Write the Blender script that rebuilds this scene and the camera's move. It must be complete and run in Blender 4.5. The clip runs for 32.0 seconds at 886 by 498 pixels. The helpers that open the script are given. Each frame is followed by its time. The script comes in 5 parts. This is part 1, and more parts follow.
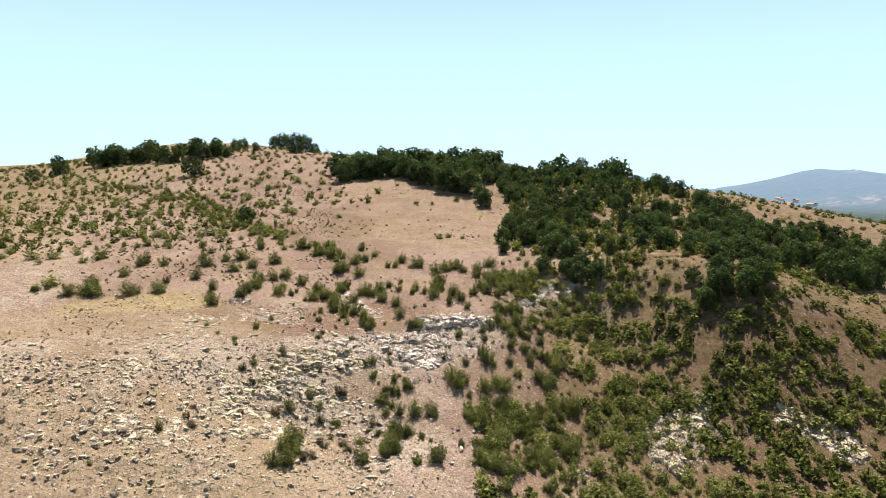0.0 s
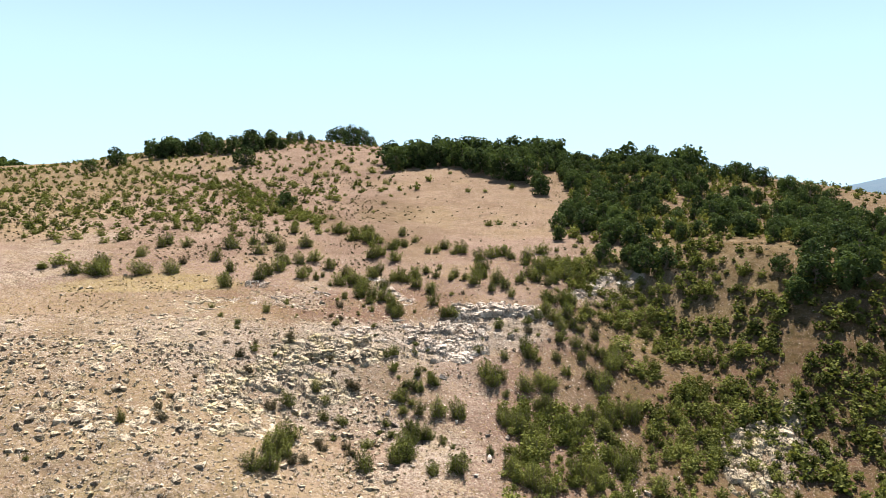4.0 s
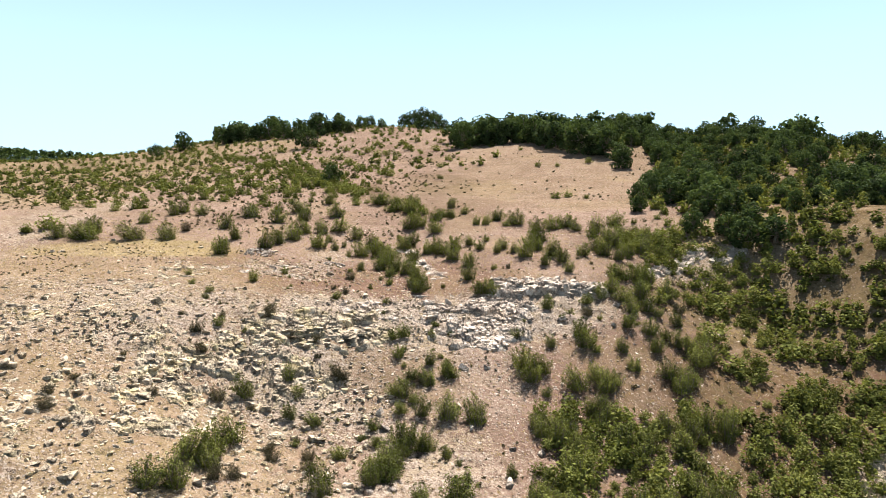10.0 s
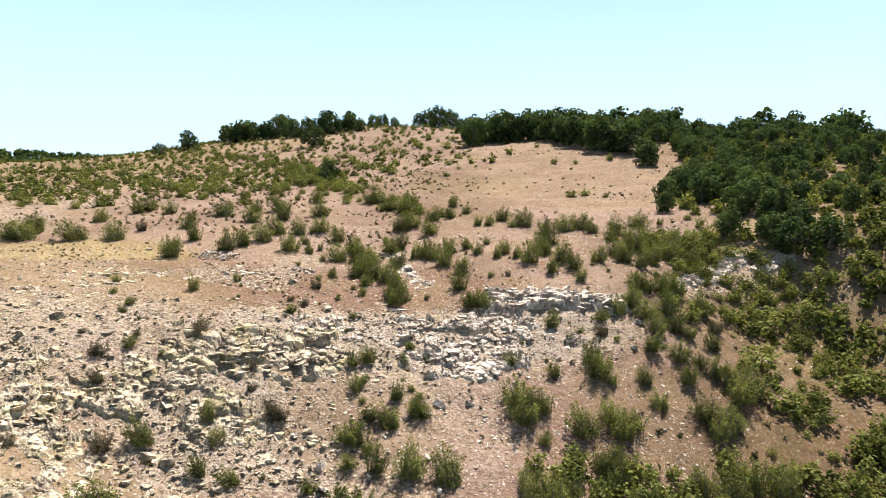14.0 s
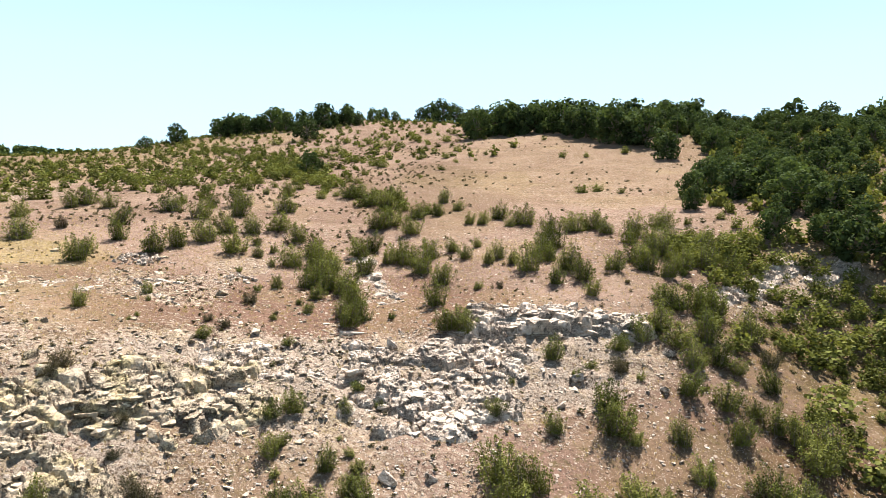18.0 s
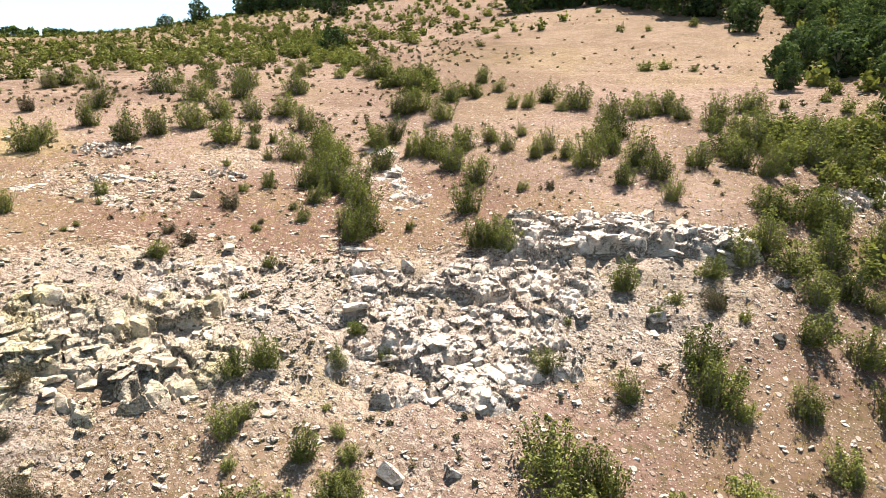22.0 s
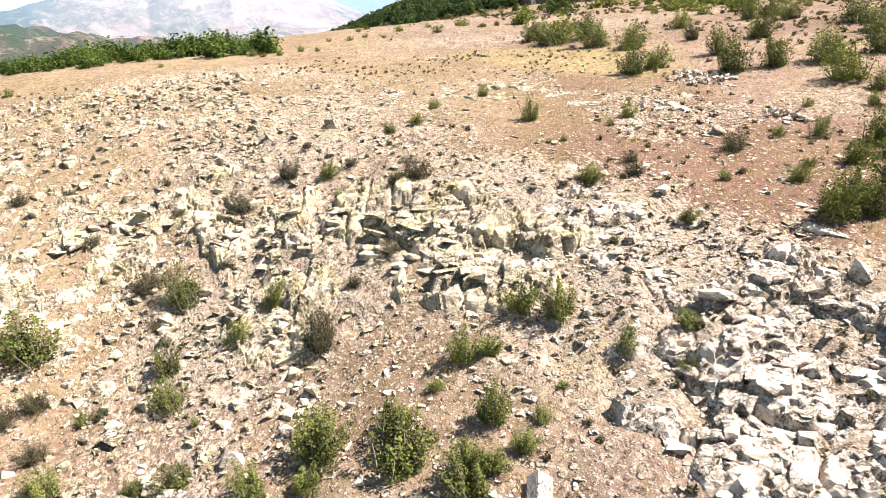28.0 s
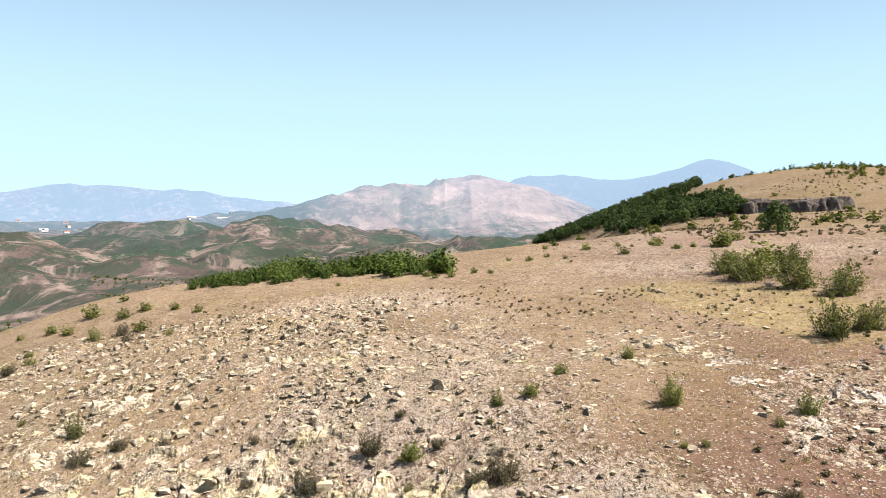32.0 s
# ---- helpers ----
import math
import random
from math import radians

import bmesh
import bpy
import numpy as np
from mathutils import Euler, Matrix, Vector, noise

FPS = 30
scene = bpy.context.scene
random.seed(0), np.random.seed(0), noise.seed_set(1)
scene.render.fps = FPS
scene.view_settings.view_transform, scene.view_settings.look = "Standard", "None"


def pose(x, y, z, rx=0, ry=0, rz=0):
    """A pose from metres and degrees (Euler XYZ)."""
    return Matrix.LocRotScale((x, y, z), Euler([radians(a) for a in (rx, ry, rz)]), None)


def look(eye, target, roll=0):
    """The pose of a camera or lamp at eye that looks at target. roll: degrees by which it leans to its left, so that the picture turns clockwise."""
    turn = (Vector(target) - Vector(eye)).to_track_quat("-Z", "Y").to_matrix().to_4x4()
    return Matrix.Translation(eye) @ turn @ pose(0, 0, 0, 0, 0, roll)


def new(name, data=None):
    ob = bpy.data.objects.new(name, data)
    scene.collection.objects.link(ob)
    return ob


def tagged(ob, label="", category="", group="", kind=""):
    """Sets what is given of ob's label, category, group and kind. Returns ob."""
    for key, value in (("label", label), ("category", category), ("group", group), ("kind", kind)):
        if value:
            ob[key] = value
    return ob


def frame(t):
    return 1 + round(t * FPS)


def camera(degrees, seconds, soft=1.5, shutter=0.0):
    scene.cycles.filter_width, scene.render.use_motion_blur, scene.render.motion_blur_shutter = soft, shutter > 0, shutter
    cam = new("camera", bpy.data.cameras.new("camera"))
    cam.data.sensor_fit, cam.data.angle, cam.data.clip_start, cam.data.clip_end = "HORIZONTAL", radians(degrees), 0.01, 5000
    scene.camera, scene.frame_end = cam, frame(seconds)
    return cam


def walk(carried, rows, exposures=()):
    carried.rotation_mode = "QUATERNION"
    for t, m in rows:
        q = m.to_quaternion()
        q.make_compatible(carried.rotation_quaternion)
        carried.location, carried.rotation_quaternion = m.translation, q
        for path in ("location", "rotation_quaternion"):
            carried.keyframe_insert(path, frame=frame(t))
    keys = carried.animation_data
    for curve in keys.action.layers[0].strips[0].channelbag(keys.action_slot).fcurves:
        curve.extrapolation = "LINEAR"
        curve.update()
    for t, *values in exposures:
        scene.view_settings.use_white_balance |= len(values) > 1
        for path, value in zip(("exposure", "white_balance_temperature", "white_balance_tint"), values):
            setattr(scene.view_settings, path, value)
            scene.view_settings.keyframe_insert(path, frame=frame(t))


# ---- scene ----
cam = camera(65.03, 32.0, soft=0.8)
PATH = [
    (0, (-12.35, -24.50, 39.78), (-8.86, -4.90, 37.84), -0.15),
    (0.5, (-11.54, -22.43, 38.75), (-8.06, -2.83, 36.79), -0.13),
    (1, (-10.62, -20.45, 37.72), (-7.19, -0.85, 35.73), -0.15),
    (1.5, (-9.61, -18.50, 36.74), (-6.27, 1.12, 34.76), -0.11),
    (2, (-8.55, -16.56, 35.89), (-5.40, 3.09, 33.96), -0.04),
    (2.5, (-7.50, -14.66, 35.19), (-4.54, 5.03, 33.30), -0.06),
    (3, (-6.47, -12.73, 34.61), (-3.77, 7.00, 32.76), -0.05),
    (3.5, (-5.48, -10.83, 34.09), (-3.35, 8.98, 32.28), -0.03),
    (4, (-4.58, -8.93, 33.51), (-3.04, 10.93, 31.73), -0.03),
    (4.5, (-3.79, -6.95, 32.81), (-2.80, 12.95, 31.09), -0.06),
    (6.5, (0.00, 0.00, 30.00), (0.00, 19.93, 28.36), -0.42),
    (7, (0.94, 1.89, 29.32), (0.63, 21.83, 27.72), -0.33),
    (7.5, (1.67, 3.88, 28.78), (1.13, 23.80, 27.15), -0.24),
    (8, (2.20, 6.02, 28.22), (1.58, 25.94, 26.59), -0.14),
    (8.5, (2.69, 8.22, 27.60), (2.04, 28.14, 25.95), -0.07),
    (9, (3.26, 10.35, 26.98), (2.53, 30.26, 25.27), -0.23),
    (9.5, (3.93, 12.41, 26.34), (3.07, 32.32, 24.58), -0.34),
    (10, (4.56, 14.43, 25.69), (3.49, 34.32, 23.96), -0.17),
    (10.5, (5.10, 16.40, 25.11), (3.82, 36.29, 23.45), -0.19),
    (11, (5.58, 18.44, 24.75), (4.16, 38.32, 23.12), -0.21),
    (11.5, (6.09, 20.51, 24.57), (4.67, 40.40, 22.95), -0.17),
    (12, (6.59, 22.57, 24.46), (5.15, 42.45, 22.85), -0.12),
    (12.5, (7.01, 24.59, 24.39), (5.50, 44.47, 22.78), -0.10),
    (13, (7.38, 26.59, 24.31), (5.75, 46.46, 22.71), -0.08),
    (13.5, (7.75, 28.61, 24.24), (6.02, 48.47, 22.66), -0.04),
    (14, (8.12, 30.66, 24.17), (6.36, 50.51, 22.58), -0.02),
    (14.5, (8.41, 32.72, 24.08), (6.66, 52.58, 22.50), 0.03),
    (15, (8.65, 34.82, 23.98), (6.93, 54.68, 22.40), 0.16),
    (15.5, (8.95, 36.98, 23.90), (7.23, 56.85, 22.32), 0.16),
    (17.5, (9.76, 46.18, 23.46), (7.89, 66.03, 21.87), 0.46),
    (18, (9.91, 48.63, 23.08), (7.87, 68.46, 21.51), 0.33),
    (18.5, (9.98, 51.15, 22.77), (7.75, 70.97, 21.22), 0.26),
    (19, (9.98, 53.76, 22.58), (7.62, 73.56, 21.01), 0.27),
    (19.5, (9.91, 56.40, 22.46), (7.43, 76.18, 20.83), 0.29),
    (20, (9.78, 58.91, 22.38), (7.15, 78.65, 20.56), 0.34),
    (20.5, (9.57, 60.83, 22.32), (6.84, 80.50, 19.99), 0.35),
    (21, (9.33, 61.91, 22.26), (6.47, 81.47, 19.23), 0.42),
    (21.5, (9.07, 62.37, 22.19), (6.11, 81.75, 18.26), 0.34),
    (22, (8.86, 62.58, 22.09), (5.78, 81.77, 17.36), 0.26),
    (22.5, (8.80, 62.82, 22.00), (5.59, 81.76, 16.43), 0.16),
    (23, (9.17, 63.29, 21.93), (5.50, 81.93, 15.67), 0.01),
    (23.5, (10.08, 64.02, 21.84), (5.45, 82.44, 15.57), 0.01),
    (24, (11.38, 64.90, 21.75), (5.20, 82.85, 15.46), 0.10),
    (24.5, (12.97, 65.89, 21.67), (4.38, 82.82, 15.36), 0.36),
    (25, (14.68, 67.07, 21.60), (3.98, 82.72, 15.22), 0.46),
    (25.5, (16.36, 68.43, 21.50), (4.23, 82.96, 15.07), 0.47),
    (27.5, (19.09, 76.53, 20.37), (1.94, 84.73, 14.17), -0.44),
    (28, (19.08, 78.38, 20.37), (1.02, 84.39, 14.23), -0.15),
    (28.5, (18.84, 80.12, 20.54), (0.26, 84.24, 14.42), -0.05),
    (29, (18.31, 81.74, 20.88), (-0.54, 84.40, 14.75), 0.08),
    (29.5, (17.55, 83.14, 21.35), (-1.62, 85.32, 16.07), 0.12),
    (30, (16.68, 84.30, 21.89), (-2.76, 86.02, 17.53), 0.15),
    (30.5, (15.81, 85.22, 22.45), (-3.85, 86.43, 19.03), 0.10),
    (31, (14.96, 85.91, 23.07), (-4.88, 86.67, 20.61), 0.31),
    (31.5, (13.98, 86.38, 23.67), (-5.96, 86.73, 22.15), 0.33),
    (32, (12.82, 86.68, 24.12), (-7.16, 86.64, 23.22), 0.26),
]
EXPOSURES = [
    (0, 1.52), (8, 1.62), (18, 1.76), (20, 1.8), (22, 1.95), (23, 2.1), (25, 2.2), (28, 2.02), (29.5, 1.84), (31, 1.6), (32, 1.45),
]
walk(cam, [(t, look(eye, target, roll)) for t, eye, target, roll in PATH], EXPOSURES)

# ---- world, sun ----
SUN_UP, SUN_TURN = 56.0, 18.0  # height, and degrees from +y towards +x
world = bpy.data.worlds.new("world")
scene.world = world
world.use_nodes = True
wn = world.node_tree.nodes
sky = wn.new("ShaderNodeTexSky")
sky.sky_type, sky.sun_disc = "NISHITA", False
sky.sun_elevation, sky.sun_rotation = radians(SUN_UP), radians(SUN_TURN)
sky.air_density, sky.dust_density, sky.ozone_density, sky.altitude = 0.85, 0.0, 1.3, 900
wn["Background"].inputs["Strength"].default_value = 0.05
deep = wn.new("ShaderNodeMix")  # clear dry mountain air: a deep sky overhead
deep.data_type, deep.blend_type = "RGBA", "MULTIPLY"
deep.inputs[0].default_value, deep.inputs[7].default_value = 1.0, (0.52, 0.56, 0.62, 1)
world.node_tree.links.new(sky.outputs[0], deep.inputs[6])
haze = wn.new("ShaderNodeMix")  # a thin summer haze evens the sky out
haze.data_type = "RGBA"
haze.inputs[7].default_value = (5.8, 8.3, 10.2, 1)
view_up, thick = wn.new("ShaderNodeSeparateXYZ"), wn.new("ShaderNodeValToRGB")  # thick low down, thin overhead
world.node_tree.links.new(wn.new("ShaderNodeTexCoord").outputs["Generated"], view_up.inputs[0])
world.node_tree.links.new(view_up.outputs["Z"], thick.inputs["Fac"])
thick.color_ramp.elements.new(0.18), thick.color_ramp.elements.new(0.42)
for stop, (place, amount) in zip(thick.color_ramp.elements, ((0.0, 0.9), (0.18, 0.72), (0.42, 0.3), (1.0, 0.03))):
    stop.position, stop.color = place, (amount, amount, amount, 1)
world.node_tree.links.new(thick.outputs["Color"], haze.inputs[0])
world.node_tree.links.new(deep.outputs[2], haze.inputs[6])
world.node_tree.links.new(haze.outputs[2], wn["Background"].inputs["Color"])
sun = new("sun", bpy.data.lights.new("sun", "SUN"))
sun.data.energy, sun.data.angle, sun.data.color = 5.0, radians(0.55), (1.0, 0.96, 0.91)
aim = Vector((-math.sin(radians(SUN_TURN)) * math.cos(radians(SUN_UP)), -math.cos(radians(SUN_TURN)) * math.cos(radians(SUN_UP)), -math.sin(radians(SUN_UP))))
sun.matrix_world = Matrix.Translation((0, 150, 200)) @ aim.to_track_quat("-Z", "Y").to_matrix().to_4x4()

# ---- materials ----


class Nodes:
    """A short way to write a node material."""

    def __init__(self, name):
        self.mat = bpy.data.materials.new(name)
        self.mat.use_nodes = True
        self.tree = self.mat.node_tree
        self.shade = self.tree.nodes["Principled BSDF"]
        self.out = self.tree.nodes["Material Output"]

    def make(self, kind, **sets):
        node = self.tree.nodes.new(kind)
        for key, value in sets.items():
            setattr(node, key, value)
        return node

    def put(self, socket, value):
        if isinstance(value, bpy.types.NodeSocket):
            self.tree.links.new(value, socket)
        elif isinstance(value, tuple) and len(value) == 3 and socket.type == "RGBA":
            socket.default_value = (*value, 1)
        else:
            socket.default_value = value

    def where(self):
        return self.make("ShaderNodeNewGeometry").outputs["Position"]

    def noise(self, scale, detail=4, rough=0.55, at=None, twist=0.0):
        n = self.make("ShaderNodeTexNoise")
        self.put(n.inputs["Vector"], at or self.where())
        n.inputs["Scale"].default_value, n.inputs["Detail"].default_value = scale, detail
        n.inputs["Roughness"].default_value, n.inputs["Distortion"].default_value = rough, twist
        return n.outputs["Fac"]

    def cells(self, scale, feature="F1", out="Distance", at=None):
        n = self.make("ShaderNodeTexVoronoi", feature=feature)
        self.put(n.inputs["Vector"], at or self.where())
        n.inputs["Scale"].default_value = scale
        return n.outputs[out]

    def ramp(self, fac, *stops):
        n = self.make("ShaderNodeValToRGB")
        ramp = n.color_ramp
        while len(ramp.elements) < len(stops):
            ramp.elements.new(0.5)
        for e, (p, c) in zip(ramp.elements, stops):
            e.position, e.color = p, (*c, 1) if isinstance(c, tuple) else (c, c, c, 1)
        self.put(n.inputs["Fac"], fac)
        return n.outputs["Color"]

    def mix(self, fac, a, b, blend="MIX"):
        n = self.make("ShaderNodeMix", data_type="RGBA", blend_type=blend)
        self.put(n.inputs[0], fac), self.put(n.inputs[6], a), self.put(n.inputs[7], b)
        return n.outputs[2]

    def math(self, op, a, b=0.0):
        n = self.make("ShaderNodeMath", operation=op, use_clamp=op in ("MULTIPLY_ADD",))
        self.put(n.inputs[0], a), self.put(n.inputs[1], b)
        return n.outputs[0]

    def scaled(self, x, y, z):
        n = self.make("ShaderNodeMapping")
        self.put(n.inputs["Vector"], self.where())
        n.inputs["Scale"].default_value = (x, y, z)
        return n.outputs[0]

    def bump(self, height, strength, far):
        n = self.make("ShaderNodeBump")
        n.inputs["Strength"].default_value, n.inputs["Distance"].default_value = strength, far
        self.put(n.inputs["Height"], height)
        self.put(self.shade.inputs["Normal"], n.outputs[0])

    def done(self, colour, rough=0.9, gloss=0.2):
        self.put(self.shade.inputs["Base Color"], colour)
        self.put(self.shade.inputs["Roughness"], rough)
        self.shade.inputs["Specular IOR Level"].default_value = gloss
        return self.mat


def ground_material():
    n = Nodes("dry_stony_soil")
    zone = n.make("ShaderNodeAttribute", attribute_name="zone")
    parts = n.make("ShaderNodeSeparateColor")
    n.put(parts.inputs[0], zone.outputs["Color"])
    rock, straw, green = parts.outputs[0], parts.outputs[1], parts.outputs[2]
    grain, broad, blot = n.noise(2.2, 8, 0.7), n.noise(0.11, 5, 0.6), n.noise(0.55, 6, 0.7)
    soil = n.ramp(broad, (0.3, (0.125, 0.072, 0.053)), (0.5, (0.165, 0.100, 0.075)), (0.68, (0.205, 0.135, 0.102)))
    soil = n.mix(n.ramp(blot, (0.4, 0.0), (0.62, 0.8)), soil, (0.215, 0.147, 0.110))
    soil = n.mix(n.ramp(grain, (0.38, 0.0), (0.66, 0.75)), soil, (0.240, 0.172, 0.132))
    soil = n.mix(zone.outputs["Alpha"], soil, n.ramp(grain, (0.35, (0.085, 0.041, 0.029)), (0.68, (0.156, 0.088, 0.063))))
    soil = n.mix(n.ramp(n.noise(0.05, 6, 0.65, twist=1.0), (0.42, 0.55), (0.56, 0.0)), soil, (0.095, 0.055, 0.040))
    soil = n.mix(n.ramp(n.noise(0.9, 6, 0.75), (0.52, 0.0), (0.66, 0.5)), soil, (0.085, 0.061, 0.033))
    dry = n.ramp(n.noise(0.5, 6, 0.7), (0.35, (0.165, 0.115, 0.052)), (0.65, (0.245, 0.185, 0.094)))
    base = n.mix(n.math("MULTIPLY", straw, n.ramp(n.noise(0.25, 4), (0.25, 0.55), (0.6, 1.0))), soil, dry)
    grass = n.ramp(n.noise(0.8, 6, 0.7), (0.3, (0.034, 0.030, 0.012)), (0.5, (0.066, 0.045, 0.020)), (0.7, (0.105, 0.066, 0.031)))
    base = n.mix(n.math("MULTIPLY", green, n.ramp(n.noise(0.35, 5, 0.7), (0.35, 0.25), (0.6, 1.0))), base, grass)
    tufts = n.math("MULTIPLY", n.ramp(n.noise(1.7, 5, 0.8, n.scaled(1.0, 1.0, 0.3)), (0.51, 0.0), (0.60, 0.85)), n.ramp(n.noise(0.12, 4, 0.7), (0.38, 0.15), (0.55, 1.0)))
    base = n.mix(tufts, base, n.ramp(n.noise(0.4, 3), (0.4, (0.066, 0.055, 0.024)), (0.6, (0.122, 0.085, 0.040))))
    tone = n.noise(5.5, 5, 0.7)
    pale = n.ramp(tone, (0.30, (0.16, 0.108, 0.078)), (0.43, (0.27, 0.205, 0.155)), (0.60, (0.37, 0.30, 0.235)))
    pale = n.mix(n.ramp(n.noise(0.22, 5, 0.65), (0.46, 0.0), (0.62, 0.65)), pale, (0.253, 0.190, 0.108))
    knobs = n.noise(2.6, 7, 0.72, n.scaled(1.0, 1.3, 1.6), 0.5)
    shows = n.math("SUBTRACT", n.math("ADD", knobs, n.math("MULTIPLY", rock, 0.325)), n.math("ADD", 0.62, n.math("MULTIPLY", green, 0.12)))
    base = n.mix(n.ramp(shows, (0.0, 0.0), (0.06, 1.0)), base, pale)
    relief = n.math("MULTIPLY", knobs, n.math("ADD", rock, 0.2))
    for scale, rare in ((2.6, 0.84), (5.5, 0.70), (11.0, 0.60)):
        cell = n.make("ShaderNodeTexVoronoi")
        n.put(cell.inputs["Vector"], n.scaled(1.0, 1.0, 0.6))
        cell.inputs["Scale"].default_value = scale
        chance = n.make("ShaderNodeSeparateColor")
        n.put(chance.inputs[0], cell.outputs["Color"])
        limit = n.math("ADD", n.math("SUBTRACT", rare, n.math("MULTIPLY", rock, 0.5)), n.math("MULTIPLY", green, 0.14))
        there = n.math("GREATER_THAN", chance.outputs[0], limit)
        body = n.ramp(n.math("ADD", cell.outputs["Distance"], n.math("MULTIPLY", chance.outputs[1], 0.15)), (0.36, 1.0), (0.48, 0.0))
        stone = n.ramp(chance.outputs[2], (0.0, (0.152, 0.102, 0.075)), (0.45, (0.253, 0.193, 0.149)), (1.0, (0.337, 0.281, 0.233)))
        mask = n.math("MULTIPLY", there, body)
        base = n.mix(mask, base, stone)
        relief = n.math("ADD", relief, n.math("MULTIPLY", mask, 0.9 / scale))
    # dark specks in the colour stand for shade in gaps between stones
    gap_shade = n.ramp(n.noise(3.0, 6, 0.8), (0.38, 0.95), (0.46, 0.0))
    base = n.mix(gap_shade, base, (0.045, 0.028, 0.019))
    n.bump(relief, 1.0, 0.22)
    return n.done(base, 1.0, 0.0)


def far_material():
    """Distant ranges; blue emission mixed in with distance stands in for haze."""
    n = Nodes("distant_hills")
    zone = n.make("ShaderNodeAttribute", attribute_name="zone")
    parts = n.make("ShaderNodeSeparateColor")
    n.put(parts.inputs[0], zone.outputs["Color"])
    patch = n.noise(0.0042, 8, 0.68, twist=0.6)
    bare = n.ramp(n.noise(0.012, 7, 0.7), (0.35, (0.046, 0.032, 0.026)), (0.65, (0.115, 0.080, 0.064)))
    bare = n.mix(parts.outputs[2], bare, n.ramp(n.noise(0.008, 4, 0.6), (0.4, (0.17, 0.115, 0.095)), (0.6, (0.29, 0.205, 0.172))))
    land = n.mix(n.math("MULTIPLY", n.ramp(patch, (0.5, 0.0), (0.56, 1.0)), n.math("SUBTRACT", 1.0, n.math("MULTIPLY", parts.outputs[2], 0.45))), bare, (0.030, 0.043, 0.023))
    land = n.mix(parts.outputs[0], land, (0.022, 0.037, 0.021))
    rough_land = n.math("SUBTRACT", 1.0, n.math("MULTIPLY", parts.outputs[2], 0.85))
    land = n.mix(n.math("MULTIPLY", rough_land, n.ramp(n.noise(0.021, 6, 0.7), (0.5, 0.0), (0.57, 0.8))), land, (0.028, 0.030, 0.018))
    dots = n.math("GREATER_THAN", n.noise(0.06, 4, 0.7), 0.51)
    land = n.mix(n.math("MULTIPLY", dots, n.math("MULTIPLY", rough_land, 0.8)), land, (0.028, 0.035, 0.021))
    scars = n.math("MULTIPLY", n.ramp(n.noise(0.013, 8, 0.75, twist=1.5), (0.52, 0.0), (0.60, 0.85)), n.math("SUBTRACT", 1.0, parts.outputs[0]))
    land = n.mix(scars, land, (0.20, 0.145, 0.118))
    n.bump(n.noise(0.010, 8, 0.6, twist=0.8), 1.0, 16.0)
    n.done(land, 1.0, 0.0)
    # painted haze: a bluish glow blended over the land
    haze_glow = n.make("ShaderNodeEmission")
    haze_glow.inputs["Color"].default_value, haze_glow.inputs["Strength"].default_value = (0.42, 0.58, 0.80, 1), 0.62
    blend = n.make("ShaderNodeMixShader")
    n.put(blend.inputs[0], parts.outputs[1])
    n.put(blend.inputs[1], n.shade.outputs[0]), n.put(blend.inputs[2], haze_glow.outputs[0])
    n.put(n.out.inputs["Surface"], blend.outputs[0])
    return n.mat


def rock_material(name, dark, mid, light, lichen):
    """Bedded limestone: pale fresh faces, brown weathering, dark seams along and across the beds."""
    n = Nodes(name)
    info = n.make("ShaderNodeObjectInfo")
    isle = n.make("ShaderNodeNewGeometry")
    chance = n.math("FRACT", n.math("ADD", info.outputs["Random"], isle.outputs["Random Per Island"]))
    strata = n.noise(1.5, 8, 0.72, n.scaled(1.0, 1.0, 3.2), 0.4)
    base = n.ramp(strata, (0.32, dark), (0.44, mid), (0.60, light))
    base = n.mix(n.math("MULTIPLY", chance, 0.55), base, mid)
    rust = n.ramp(n.noise(0.8, 7, 0.8, twist=0.6), (0.50, 0.0), (0.62, 0.65))
    base = n.mix(rust, base, tuple(0.55 * a + 0.45 * b for a, b in zip(dark, mid)))
    spots = n.ramp(n.noise(0.45, 7, 0.75), (0.48, 0.0), (0.62, 0.8))
    base = n.mix(n.math("MULTIPLY", spots, n.ramp(chance, (0.2, 0.4), (0.8, 1.0))), base, lichen)
    grit = n.noise(9.0, 7, 0.75)
    base = n.mix(n.ramp(grit, (0.38, 0.5), (0.47, 0.0)), base, dark)
    seams = 0.0
    for along, fine in ((n.scaled(0.8, 1.0, 2.6), 1.7), (n.scaled(2.4, 1.0, 0.7), 1.3), (n.scaled(1.0, 1.6, 1.0), 3.2)):
        ridge = n.math("ABSOLUTE", n.math("SUBTRACT", n.noise(fine, 5, 0.62, along, 0.3), 0.5))
        line = n.math("MULTIPLY", n.ramp(ridge, (0.0, 1.0), (0.022, 0.0)), n.ramp(n.noise(0.7, 3, 0.6), (0.42, 0.0), (0.54, 1.0)))
        base = n.mix(n.math("MULTIPLY", line, 0.8), base, (0.05, 0.036, 0.029))
        seams = n.math("ADD", seams, n.math("MULTIPLY", line, 0.5))
    n.bump(n.math("SUBTRACT", n.math("ADD", strata, n.math("MULTIPLY", grit, 0.35)), seams), 1.0, 0.13)
    return n.done(base, 1.0, 0.05)


